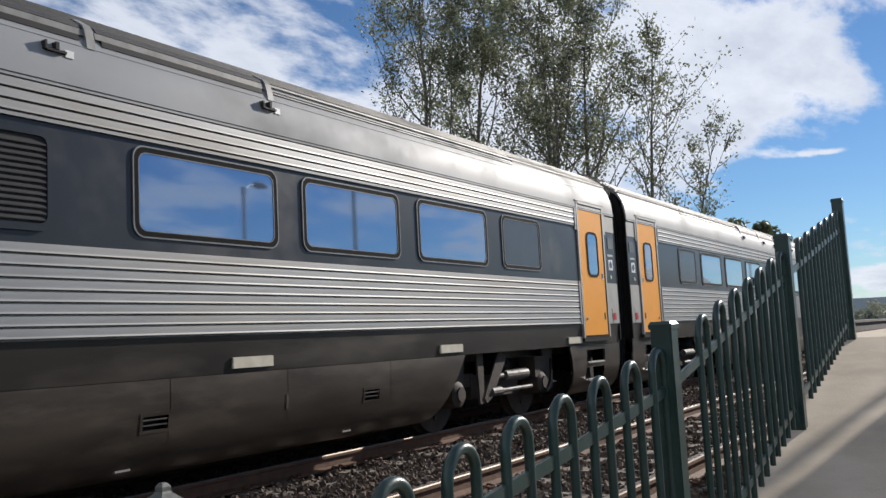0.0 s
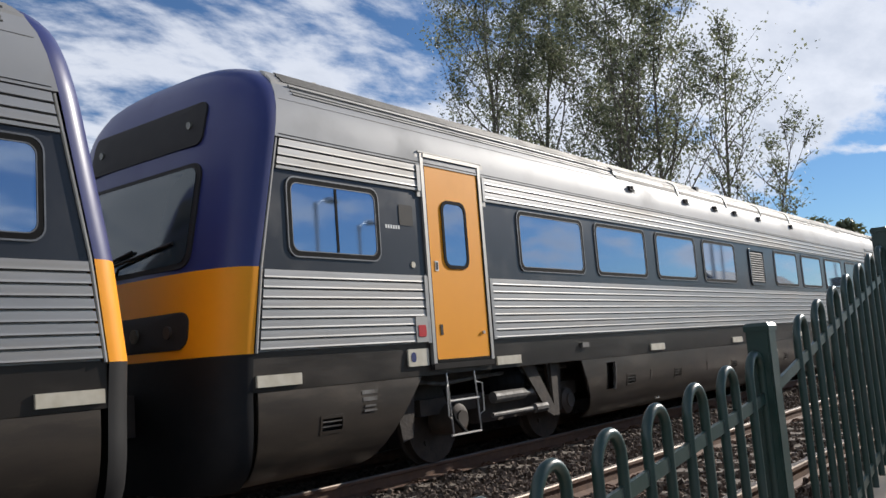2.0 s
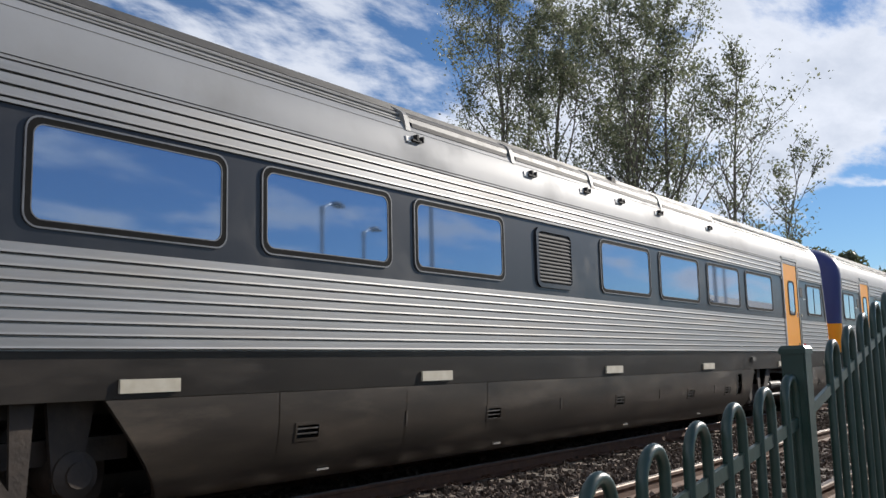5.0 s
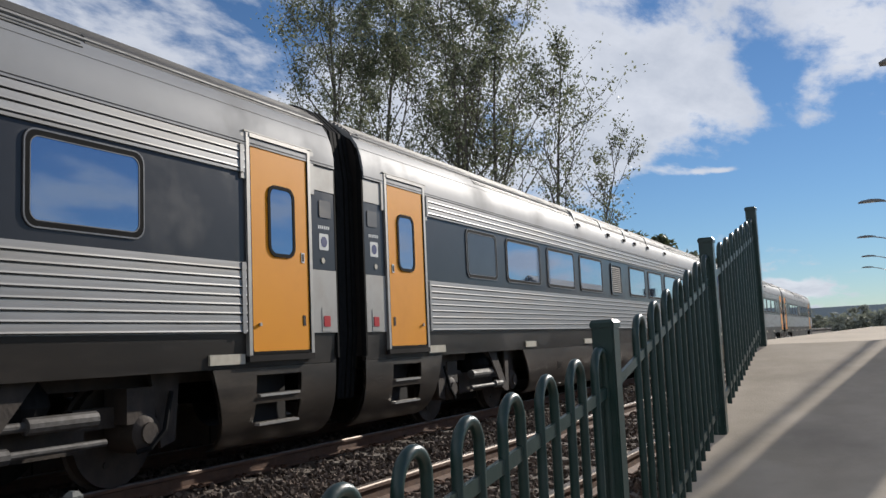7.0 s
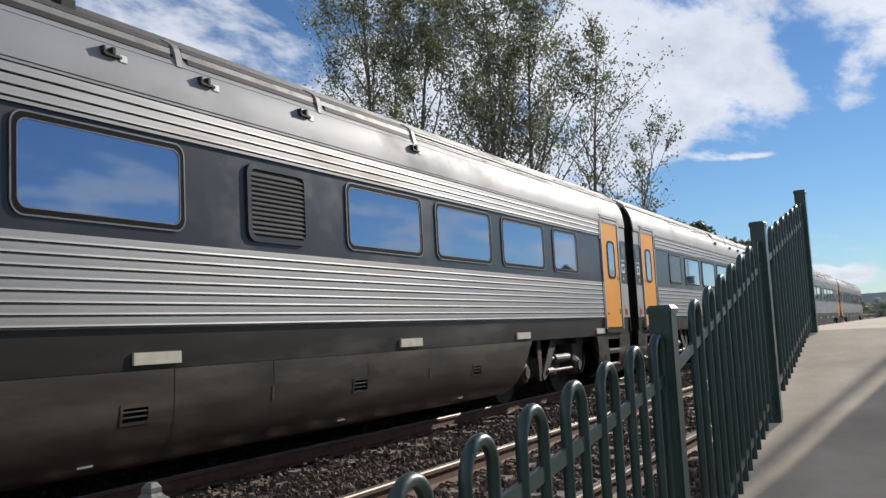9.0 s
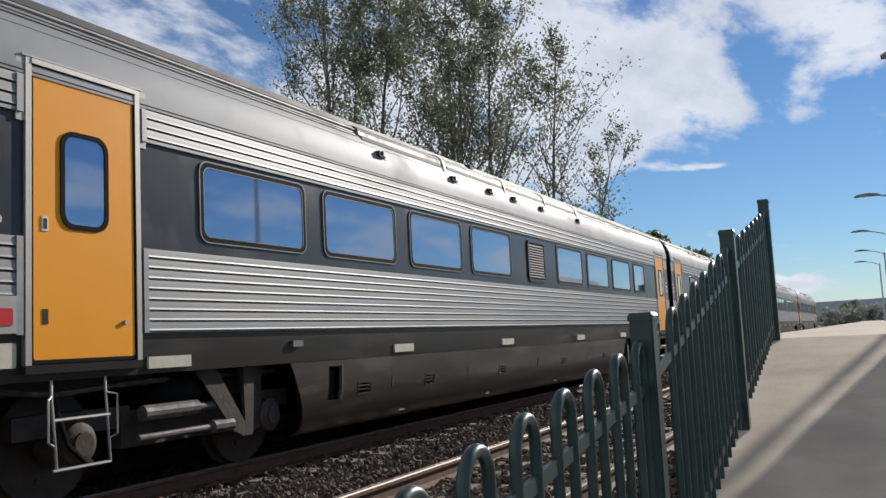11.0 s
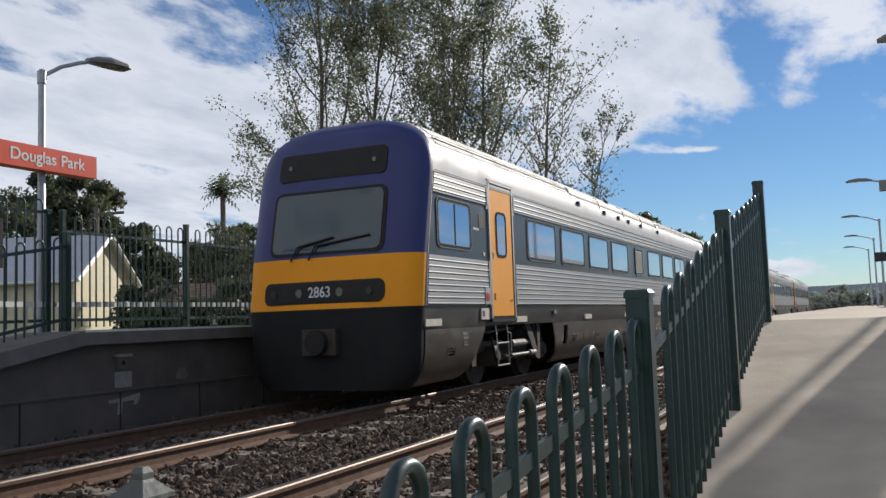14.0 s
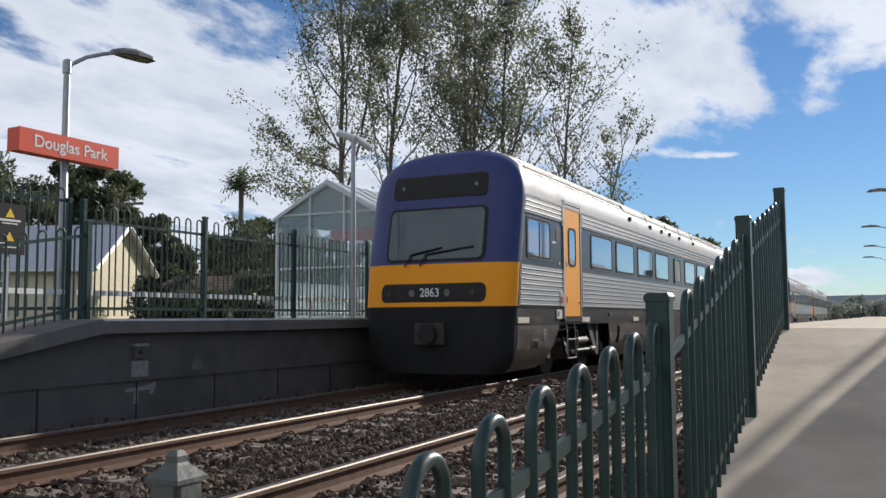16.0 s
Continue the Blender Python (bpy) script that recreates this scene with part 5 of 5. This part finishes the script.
def make_house():
    h = thing("house", "cream weatherboard cottage with a blue-grey sheet roof", "house")
    x0, x1, y0, y1, ym, e, a, g = -40.0, -26.5, 23.9, 29.0, 26.45, 3.15, 4.85, 0.4
    bm = B()
    prof = ((y0, g), (y1, g), (y1, e), (ym, a), (y0, e))
    p = [bm.verts.new((x0, y, z)) for y, z in prof]
    q = [bm.verts.new((x1, y, z)) for y, z in prof]
    for k in range(5):
        bm.faces.new((p[k], p[(k + 1) % 5], q[(k + 1) % 5], q[k]))
    bm.faces.new(p)
    bm.faces.new(q)
    part("wall", bm, M_CREAM, h, "cream painted weatherboard walls")
    for k in range(14):
        z = g + 0.2 + k * 0.2
        part("board", box(B(), x1, x1 + 0.012, y0 + 0.02, y1 - 0.02, z, z + 0.16), M_CREAM, h) if z < e - 0.2 else None
    for s in (-1, 1):
        ye = ym + s * (ym - y0 + 0.35)
        ez = e - (a - e) / (ym - y0) * 0.35
        bm = B()
        v = [bm.verts.new(c) for x in (x0 - 0.3, x1 + 0.3) for c in ((x, ym, a + 0.06), (x, ye, ez + 0.06), (x, ye, ez), (x, ym, a))]
        for k in range(4):
            bm.faces.new((v[k], v[(k + 1) % 4], v[4 + (k + 1) % 4], v[4 + k]))
        bm.faces.new(v[:4])
        bm.faces.new(v[4:])
        part("roof", bm, M_BLUEROOF, h, "blue-grey corrugated roof slope")
        part("barge_board", tube(B(), [(x1 + 0.32, ym, a), (x1 + 0.32, ye, ez)], 0.09, 4), M_WHITE, h, "white barge board")
        part("gutter", tube(B(), [(x0 - 0.3, ye, ez - 0.03), (x1 + 0.3, ye, ez - 0.03)], 0.06, 6), M_WHITE, h)
    for x in (-30.5, -34.5):
        w = part("window", box(B(), x - 0.7, x + 0.7, y0 - 0.03, y0 + 0.02, 1.3, 2.5), M_DOORGLASS, h)
        part("window_frame", ring(B(), [(x - 0.78, 1.22), (x + 0.78, 1.22), (x + 0.78, 2.58), (x - 0.78, 2.58)], [(x - 0.7, 1.3), (x + 0.7, 1.3), (x + 0.7, 2.5), (x - 0.7, 2.5)], 0, 0.05), M_WHITE, w).matrix_local = Matrix.Translation((0, y0 - 0.06, 0)) @ Matrix(((0, 1, 0, 0), (1, 0, 0, 0), (0, 0, 1, 0), (0, 0, 0, 1)))
    h.matrix_world = Matrix.Translation((x1, y0, 0)) @ pose(0, 0, 0, 0, 0, 22) @ Matrix.Translation((-x1, -y0, 0))
    hb = thing("station_building", "dark brown gabled station building beyond the lamp posts", "station building")
    x0, x1, y0, y1, e, a = 1.75, 5.2, 36.0, 46.0, 2.4, 3.75
    xm = (x0 + x1) / 2
    bm = B()
    prof = ((x0, 0.9), (x1, 0.9), (x1, e), (xm, a), (x0, e))
    strip(bm, prof, y0, y1)
    part("wall", bm, M_BRICK, hb)
    for s in (-1, 1):
        xe = xm + s * (xm - x0 + 0.3)
        bm = B()
        ez = e - (a - e) / (xm - x0) * 0.3
        strip(bm, ((xm, a + 0.1), (xe, ez + 0.1), (xe, ez), (xm, a)), y0 - 0.5, y1 + 0.5)
        part("roof", bm, M_DARKROOF, hb, "dark brown tiled roof slope")
    part("door", box(B(), x0 + 1.2, x0 + 2.1, y0 - 0.04, y0, 0.96, 3.0), M_DOORGLASS, hb)
    part("notice", box(B(), x0 - 0.05, x0 - 0.01, y0 + 1.0, y0 + 1.9, 1.6, 2.6), M_WHITE, hb)
    cb = thing("equipment_cabinet", "grey louvred equipment cabinet on the platform", "cabinet", pose(1.72, 33.6, PLATFORM_Z))
    part("body", box(B(), 0, 1.4, 0, 0.8, 0, 1.75), M_SHEDPAINT, cb)
    part("top", box(B(), -0.06, 1.46, -0.06, 0.86, 1.752, 1.82), M_GALV, cb)
    for k in range(9):
        part("slat", box(B(), 0.15, 1.25, -0.025, -0.002, 0.3 + k * 0.14, 0.38 + k * 0.14), M_GALV, cb)


M_BRICK = mat("brown_brick", (0.16, 0.10, 0.075), 0.85, 0.0, (0.12, 0.075, 0.055), 8, 0.2, 30)
M_DARKROOF = mat("dark_roof_tile", (0.075, 0.062, 0.055), 0.7, 0.0, (0.055, 0.045, 0.04), 6, 0.2, 20)


# ---- ground and distance ----
def make_ground():
    bm = B()
    box(bm, -2500, 2500, -1500, 3000, -0.75, -0.46)
    tagged(part("ground", bm, M_GRASS), "dry grassy ground around the railway", "ground", kind="structure")
    bm = box(B(), -400, -9.97, -60, 400, -0.44, 0.72)
    tagged(part("ground_bank", bm, M_GRASS), "grassy raised ground behind the platform", "ground", kind="structure")
    rng = random.Random(5)
    bm = B()
    prev = None
    for i in range(61):
        x = -900 + i * 30
        z = 21 + 6 * noise.noise((x * 0.004, 1, 0)) + 2.5 * noise.noise((x * 0.02, 4, 0))
        cur = [bm.verts.new((x, 900, -1)), bm.verts.new((x, 930, z)), bm.verts.new((x, 1100, z - 2))]
        if prev:
            for k in range(2):
                bm.faces.new((prev[k], cur[k], cur[k + 1], prev[k + 1]))
        prev = cur
    tagged(part("backdrop_hills", bm, M_HILL), "low hazy wooded hills on the horizon", "hills", kind="structure")


# ---- trees ----
def leaf_mesh(name, centres, size, rng, material, parent, aspect=0.7, kind=""):
    c = np.asarray(centres)
    n = len(c)
    u = rng.standard_normal((n, 3))
    u /= np.linalg.norm(u, axis=1)[:, None]
    w = rng.standard_normal((n, 3))
    w -= (w * u).sum(1)[:, None] * u
    w /= np.linalg.norm(w, axis=1)[:, None]
    s = size * rng.uniform(0.55, 1.25, (n, 1))
    pts = np.stack([c - u * s, c + w * s * aspect * 0.5, c + u * s, c - w * s * aspect * 0.5], 1).reshape(-1, 3)
    f = np.arange(4 * n).reshape(-1, 4)
    me = bpy.data.meshes.new(name)
    me.from_pydata(pts.tolist(), [], f.tolist())
    me.materials.append(material)
    ob = new(name, me)
    ob.parent = parent
    return ob


def grow_tree(base, H, top, spread, seed, leaves, label, material=None, leaf=0.074, limbs=13, fork=0.25, stems=1, arms=()):
    """A slender tree: wandering trunk, upward limbs, twigs, and many small leaves with gaps."""
    rng = np.random.default_rng(seed)
    t = thing("tree", label, "tree", pose(*base), "poplar trees")
    wood, twigs = B(), B()
    spots = []

    def branch(p, d, length, r, depth, bm):
        pts, rs = [p.copy()], [r]
        n = 6 if depth < 2 else 4
        q = p.copy()
        dd = d.normalized()
        for k in range(n):
            dd = (dd + Vector(rng.normal(0, 0.11 if depth else 0.045, 3)) + Vector((0, 0, 0.10 if depth else 0.04))).normalized()
            q = q + dd * (length / n)
            pts.append(q.copy())
            rs.append(max(0.006, r * (1 - 0.85 * (k + 1) / n)))
        tube(bm, pts, rs, (8, 6, 4, 3)[min(depth, 3)])
        if depth >= 2:
            for k in range(1, len(pts)):
                spots.append((pts[k], length * 0.16))
        return pts, rs

    for st in range(stems):
        lean_v = Vector((top[0], top[1], H * (1.0 if st == 0 else rng.uniform(0.75, 0.95))))
        if st:
            lean_v += Vector((rng.uniform(-1.6, 1.6), rng.uniform(-1.5, 1.5), 0))
        tp, tr = branch(Vector((0.25 * st, 0.1 * st, -0.1)), lean_v, lean_v.length, 0.0095 * H, 0, wood)
        for k in range(limbs):
            s = fork + (0.97 - fork) * (k + rng.uniform(0, 0.7)) / limbs
            f = s * (len(tp) - 1)
            i = min(int(f), len(tp) - 2)
            p = tp[i].lerp(tp[i + 1], f - i)
            a = k * 2.4 + rng.uniform(-0.5, 0.5)
            out = Vector((math.cos(a), math.sin(a), rng.uniform(0.85, 1.8)))
            ll = spread * (1.15 - 0.75 * s) * rng.uniform(0.75, 1.25)
            lp, lr = branch(p, out, ll * 1.3, max(0.02, tr[i] * 0.45), 1, wood)
            for e in range(7):
                g = rng.uniform(0.25, 1.0) * (len(lp) - 1)
                j = min(int(g), len(lp) - 2)
                pp = lp[j].lerp(lp[j + 1], g - j)
                b = rng.uniform(0, math.tau)
                sub, _ = branch(pp, Vector((math.cos(b), math.sin(b), rng.uniform(0.5, 1.7))), ll * rng.uniform(0.3, 0.6), 0.019, 2, twigs)
        # long low limbs that reach sideways
        for s, a, ll, rise in arms:
            f = s * (len(tp) - 1)
            p = tp[int(f)].lerp(tp[int(f) + 1], f - int(f))
            lp, lr = branch(p, Vector((math.cos(a), math.sin(a), rise)), ll, 0.045, 1, wood)
            for e in range(10):
                g = rng.uniform(0.2, 1.0) * (len(lp) - 1)
                j = min(int(g), len(lp) - 2)
                b = a + rng.uniform(-1.3, 1.3)
                branch(lp[j].lerp(lp[j + 1], g - j), Vector((math.cos(b), math.sin(b), rng.uniform(-0.1, 0.9))), ll * rng.uniform(0.2, 0.4), 0.014, 2, twigs)
    part("trunk", wood, M_BARK, t, "slender grey trunk and limbs", smooth=True)
    tagged(part("branchwork", twigs, M_BARK, t), kind="stuff")
    ctr = np.array([tuple(p) for p, _ in spots])
    rad = np.array([r for _, r in spots])
    hgt = np.clip(ctr[:, 2] / H, 0, 1)
    wgt = rng.random(len(ctr)) ** 1.2 * (0.5 + hgt)
    pick = rng.choice(len(ctr), leaves, p=wgt / wgt.sum())
    pos = ctr[pick] + rng.standard_normal((leaves, 3)) * (rad[pick][:, None] * 0.65 + 0.06)
    half = leaves // 2
    leaf_mesh("crown", pos[:half], leaf, rng, material or M_LEAF, t, 1.15)
    leaf_mesh("crown", pos[half:], leaf, rng, M_LEAF2, t, 1.15)
    return t


def bush_tree(base, H, R, seed, leaves, label, leaf=0.22, trunk=True, name="tree", group="background trees", mat_leaf=None):
    rng = np.random.default_rng(seed)
    t = thing(name, label, "tree" if name == "tree" else "bush", pose(*base), group)
    bm = B()
    ctrs = []
    n = 30
    tube(bm, [(0, 0, -0.2), (0.1, 0, H * 0.3), (0.0, 0.1, H * 0.6)], [0.022 * H, 0.017 * H, 0.008 * H], 8)
    for k in range(n):
        a, q = rng.uniform(0, math.tau), rng.uniform(0.2, 1.0) ** 0.5
        z = H * rng.uniform(0.30 if trunk else 0.12, 0.88)
        rr = R * q * (1 - 0.55 * abs(z / H - 0.5))
        c = np.array([rr * math.cos(a), rr * math.sin(a), z])
        ctrs.append((c, R * rng.uniform(0.20, 0.40)))
        tube(bm, [(0, 0, z * 0.5), tuple(c * np.array([0.5, 0.5, 0.85])), tuple(c)], [0.006 * H, 0.004 * H, 0.002 * H], 5)
    part("trunk", bm, M_BARK, t)
    pos = []
    for c, r in ctrs:
        m = leaves // n
        v = rng.standard_normal((m, 3))
        v /= np.linalg.norm(v, axis=1)[:, None]
        pos.append(c + v * (r * rng.random((m, 1)) ** 0.6) * np.array([1, 1, 0.75]))
    leaf_mesh("crown", np.concatenate(pos), leaf, rng, mat_leaf or M_DLEAF, t)
    return t


def palm(base, H):
    t = thing("palm_tree", "tall palm tree with drooping dark fronds", "palm tree", pose(*base))
    part("trunk", tube(B(), [(0, 0, 0), (0.1, 0, H * 0.5), (0.05, 0.05, H)], [0.2, 0.14, 0.15], 8), M_BARK, t)
    rng = random.Random(3)
    for k in range(60):
        a, el = k * 2.4, rng.uniform(-0.65, 1.45)
        bm = B()
        L = rng.uniform(1.15, 1.4)
        mid = []
        for q in range(7):
            s = q / 6
            mid.append(Vector((math.cos(a) * math.cos(el) * L * s, math.sin(a) * math.cos(el) * L * s, H + math.sin(el) * L * s - 0.18 * L * s * s)))
        side = Vector((-math.sin(a), math.cos(a), 0))
        for q in range(6):
            w = 0.36 * (1 - (q / 6) ** 2) + 0.05
            for s in (-1, 1):
                p, d = mid[q], mid[q + 1]
                bm.faces.new([bm.verts.new(v) for v in (p, p.lerp(d, 0.55), p.lerp(d, 0.9) + side * s * w - Vector((0, 0, w * 0.5)))])
        part("frond", bm, M_DLEAF, t)


def make_trees():
    grow_tree((-19.4, 30.0, 0.6), 17.0, (-1.0, 0), 5.8, 12, 20000, "tall poplar with sparse green leaves and grey trunk", limbs=19, fork=0.3, arms=((0.33, 3.0, 4.4, 0.25), (0.38, 3.5, 4.2, 0.40), (0.28, 3.3, 3.8, 0.12), (0.44, 3.1, 4.0, 0.55), (0.36, 2.4, 3.4, 0.30)))
    grow_tree((-17.8, 30.6, 0.6), 15.2, (1.2, 0), 4.8, 23, 14500, "tall slender poplar with sparse leaves", limbs=16, fork=0.24)
    grow_tree((-14.3, 31.0, 0.6), 13.8, (0.0, 0), 5.2, 37, 17500, "many-stemmed poplar with the fullest crown", limbs=11, fork=0.26, stems=3)
    grow_tree((-13.6, 31.4, 0.6), 13.0, (2.4, 0), 4.9, 41, 6200, "leaning poplar with thin foliage", limbs=15, fork=0.26)
    grow_tree((-10.7, 32.0, 0.6), 11.6, (0.6, 0), 3.0, 53, 2500, "young poplar with very thin foliage", limbs=16, fork=0.26)
    grow_tree((-9.8, 32.6, 0.6), 7.6, (1.5, 0), 2.7, 67, 1100, "small poplar sapling with few leaves", limbs=12, fork=0.3)
    bush_tree((-19.0, 28.5, 0.6), 5.0, 2.3, 5, 3500, "dense dark green shrub below the poplars", 0.16, False, "shrub")
    # dark trees behind the cottage
    for x, y, H, R, s in ((-46, 35, 11.0, 5.5, 1), (-52, 36, 10.0, 6, 2), (-43.6, 39.0, 12.0, 3.2, 3), (-41.0, 41.5, 7.6, 2.6, 4), (-60, 38, 10, 6, 6), (-33.0, 43.0, 7.0, 3.4, 8)):
        bush_tree((x, y, 0.5), H, R, s, 19000, "large dark evergreen tree behind the cottage", 0.21)
    for x, y, H, R, s in ((-23.0, 28.0, 4.9, 1.7, 21), (-21.3, 27.4, 4.2, 1.5, 22), (-24.4, 29.6, 4.3, 1.3, 23)):
        bush_tree((x, y, 0.6), H, R, s, 5200, "dense green garden shrub behind the fence", 0.10, False, "shrub", "garden shrubs", M_DLEAF)
    for x, y, H, R, s in ((-14.6, 22.5, 2.3, 1.5, 61), (-17.0, 23.0, 2.3, 1.6, 62), (-19.0, 22.6, 1.5, 1.3, 63), (-21.0, 22.9, 1.4, 1.2, 64), (-23.4, 24.4, 2.2, 1.1, 65)):
        bush_tree((x, y, 0.55), H, R, s, 4200, "low dense green hedge shrub behind the fence", 0.11, False, "shrub", "garden shrubs")
    palm((-32.7, 40.0, 0.5), 8.2)
    # beyond the train and at the platform's end
    for x, H, R, k in ((-19.0, 7.8, 2.6, 31), (-16.0, 9.6, 3.3, 32), (-13.2, 7.6, 2.4, 33)):
        bush_tree((x, 72.0, 0.5), H, R, k, 5000, "dark rounded tree beyond the train", 0.28)
    rng = random.Random(9)
    for k in range(16):
        x = -26 + k * 2.3 + rng.uniform(-0.6, 0.6)
        bush_tree((x, 165 + rng.uniform(-8, 12), -0.4), rng.uniform(3.0, 5.6), rng.uniform(2.0, 3.4), 100 + k, 900, "distant green scrub at the end of the line", 0.4, False, "shrub", "distant scrub", M_FARLEAF)


def far_number():
    """The unit's number on the rear cab's light panel."""
    y = nose_y(0, 1.41)
    text_part("number", "2863", 0.19, M_WHITE, car_d, Matrix.Translation((-0.03, y - 0.026, 1.412)) @ Euler((radians(90), 0, 0)).to_matrix().to_4x4())


def make_outbuilding():
    """A low garden building whose tiled roof shows over the hedge."""
    ob = thing("outbuilding", "low pale outbuilding with a brown tiled roof behind the hedge", "shed")
    x0, x1, y0, y1, e, a = -24.6, -19.9, 24.9, 28.0, 1.95, 2.65
    ym = (y0 + y1) / 2
    bm = B()
    p, q = [[bm.verts.new((x, y, z)) for y, z in ((y0, 0.5), (y1, 0.5), (y1, e), (ym, a), (y0, e))] for x in (x0, x1)]
    for k in range(5):
        bm.faces.new((p[k], p[(k + 1) % 5], q[(k + 1) % 5], q[k]))
    bm.faces.new(p)
    bm.faces.new(q)
    part("wall", bm, M_CREAM, ob, "pale painted wall")
    for s in (-1, 1):
        n = 7
        for k in range(n):
            f, g = k / n, (k + 1) / n
            ya, yb = (ym + s * (ym - y0 + 0.25) * w for w in (f, g))
            za, zb = (a + 0.03 - (a - e + 0.11) * w for w in (f, g))
            bm = B()
            v = [bm.verts.new(c) for x in (x0 - 0.2, x1 + 0.2) for c in ((x, ya, za + 0.015), (x, yb, zb + 0.045), (x, yb, zb + 0.005), (x, ya, za - 0.02))]
            for m in range(4):
                bm.faces.new((v[m], v[(m + 1) % 4], v[4 + (m + 1) % 4], v[4 + m]))
            bm.faces.new(v[:4])
            bm.faces.new(v[4:])
            part("tile_course", bm, M_TILE, ob, "brown roof tile course")
    part("fascia", box(B(), x0 - 0.2, x1 + 0.2, y0 - 0.30, y0 - 0.262, e - 0.16, e - 0.05), M_WHITE, ob)


M_TILE = mat("brown_roof_tile", (0.21, 0.135, 0.10), 0.8, 0.0, (0.29, 0.21, 0.16), 7, 0.3, 20, dirt=(0.12, 0.10, 0.085), dscale=2.0)


def make_power_pole():
    p = thing("power_pole", "dark timber power pole with a crossarm behind the cottage", "power pole", pose(-30.0, 28.3, 0.5))
    part("pole", tube(B(), [(0, 0, 0), (0, 0, 5.9)], [0.14, 0.11], 8), M_BARK, p)
    part("crossarm", tube(B(), [(-0.2, -0.2, 5.6), (0.8, 0.8, 5.72)], 0.07, 6), M_BARK, p)


make_far_platform()
make_fences()
make_station_things()
make_shelter()
make_house()
make_outbuilding()
make_power_pole()
make_ground()
make_trees()
far_number()


def motions():
    def at(t):
        k = min(int(t * 2), len(TRAIN) - 2)
        f = t * 2 - k
        p = [TRAIN[max(0, min(len(TRAIN) - 1, k + i))] for i in (-1, 0, 1, 2)]
        if k == 0:
            p[0] = 2 * p[1] - p[2]
        if k == len(TRAIN) - 2:
            p[3] = 2 * p[2] - p[1]
        return 0.5 * ((2 * p[1]) + (p[2] - p[0]) * f + (2 * p[0] - 5 * p[1] + 4 * p[2] - p[3]) * f * f + (3 * p[1] - p[0] - 3 * p[2] + p[3]) * f ** 3)

    lay = ((0.0, 0), (2 * HALF, 180), (2 * HALF + 1.2, 0), (4 * HALF + 1.2, 180))
    for car, (u, turn) in zip(cars, lay):
        walk(car, [(k / 2, pose(TRACK_X, s + u, 0, 0, 0, turn)) for k, s in enumerate(TRAIN)])
    times = [k / 15 for k in range(241)]
    for car, (u, turn) in zip(cars, lay):
        sgn = 1 if turn == 0 else -1
        for ws in [o for o in car.children_recursive if o.name.startswith("wheelset")]:
            y = ws.location.y
            flip = -1 if abs(ws.parent.rotation_euler.z) > 1 else 1
            walk(ws, [(t, pose(0, y, 0.42, -sgn * flip * math.degrees((at(t) - TRAIN[0]) / 0.42), 0, 0)) for t in times])


motions()
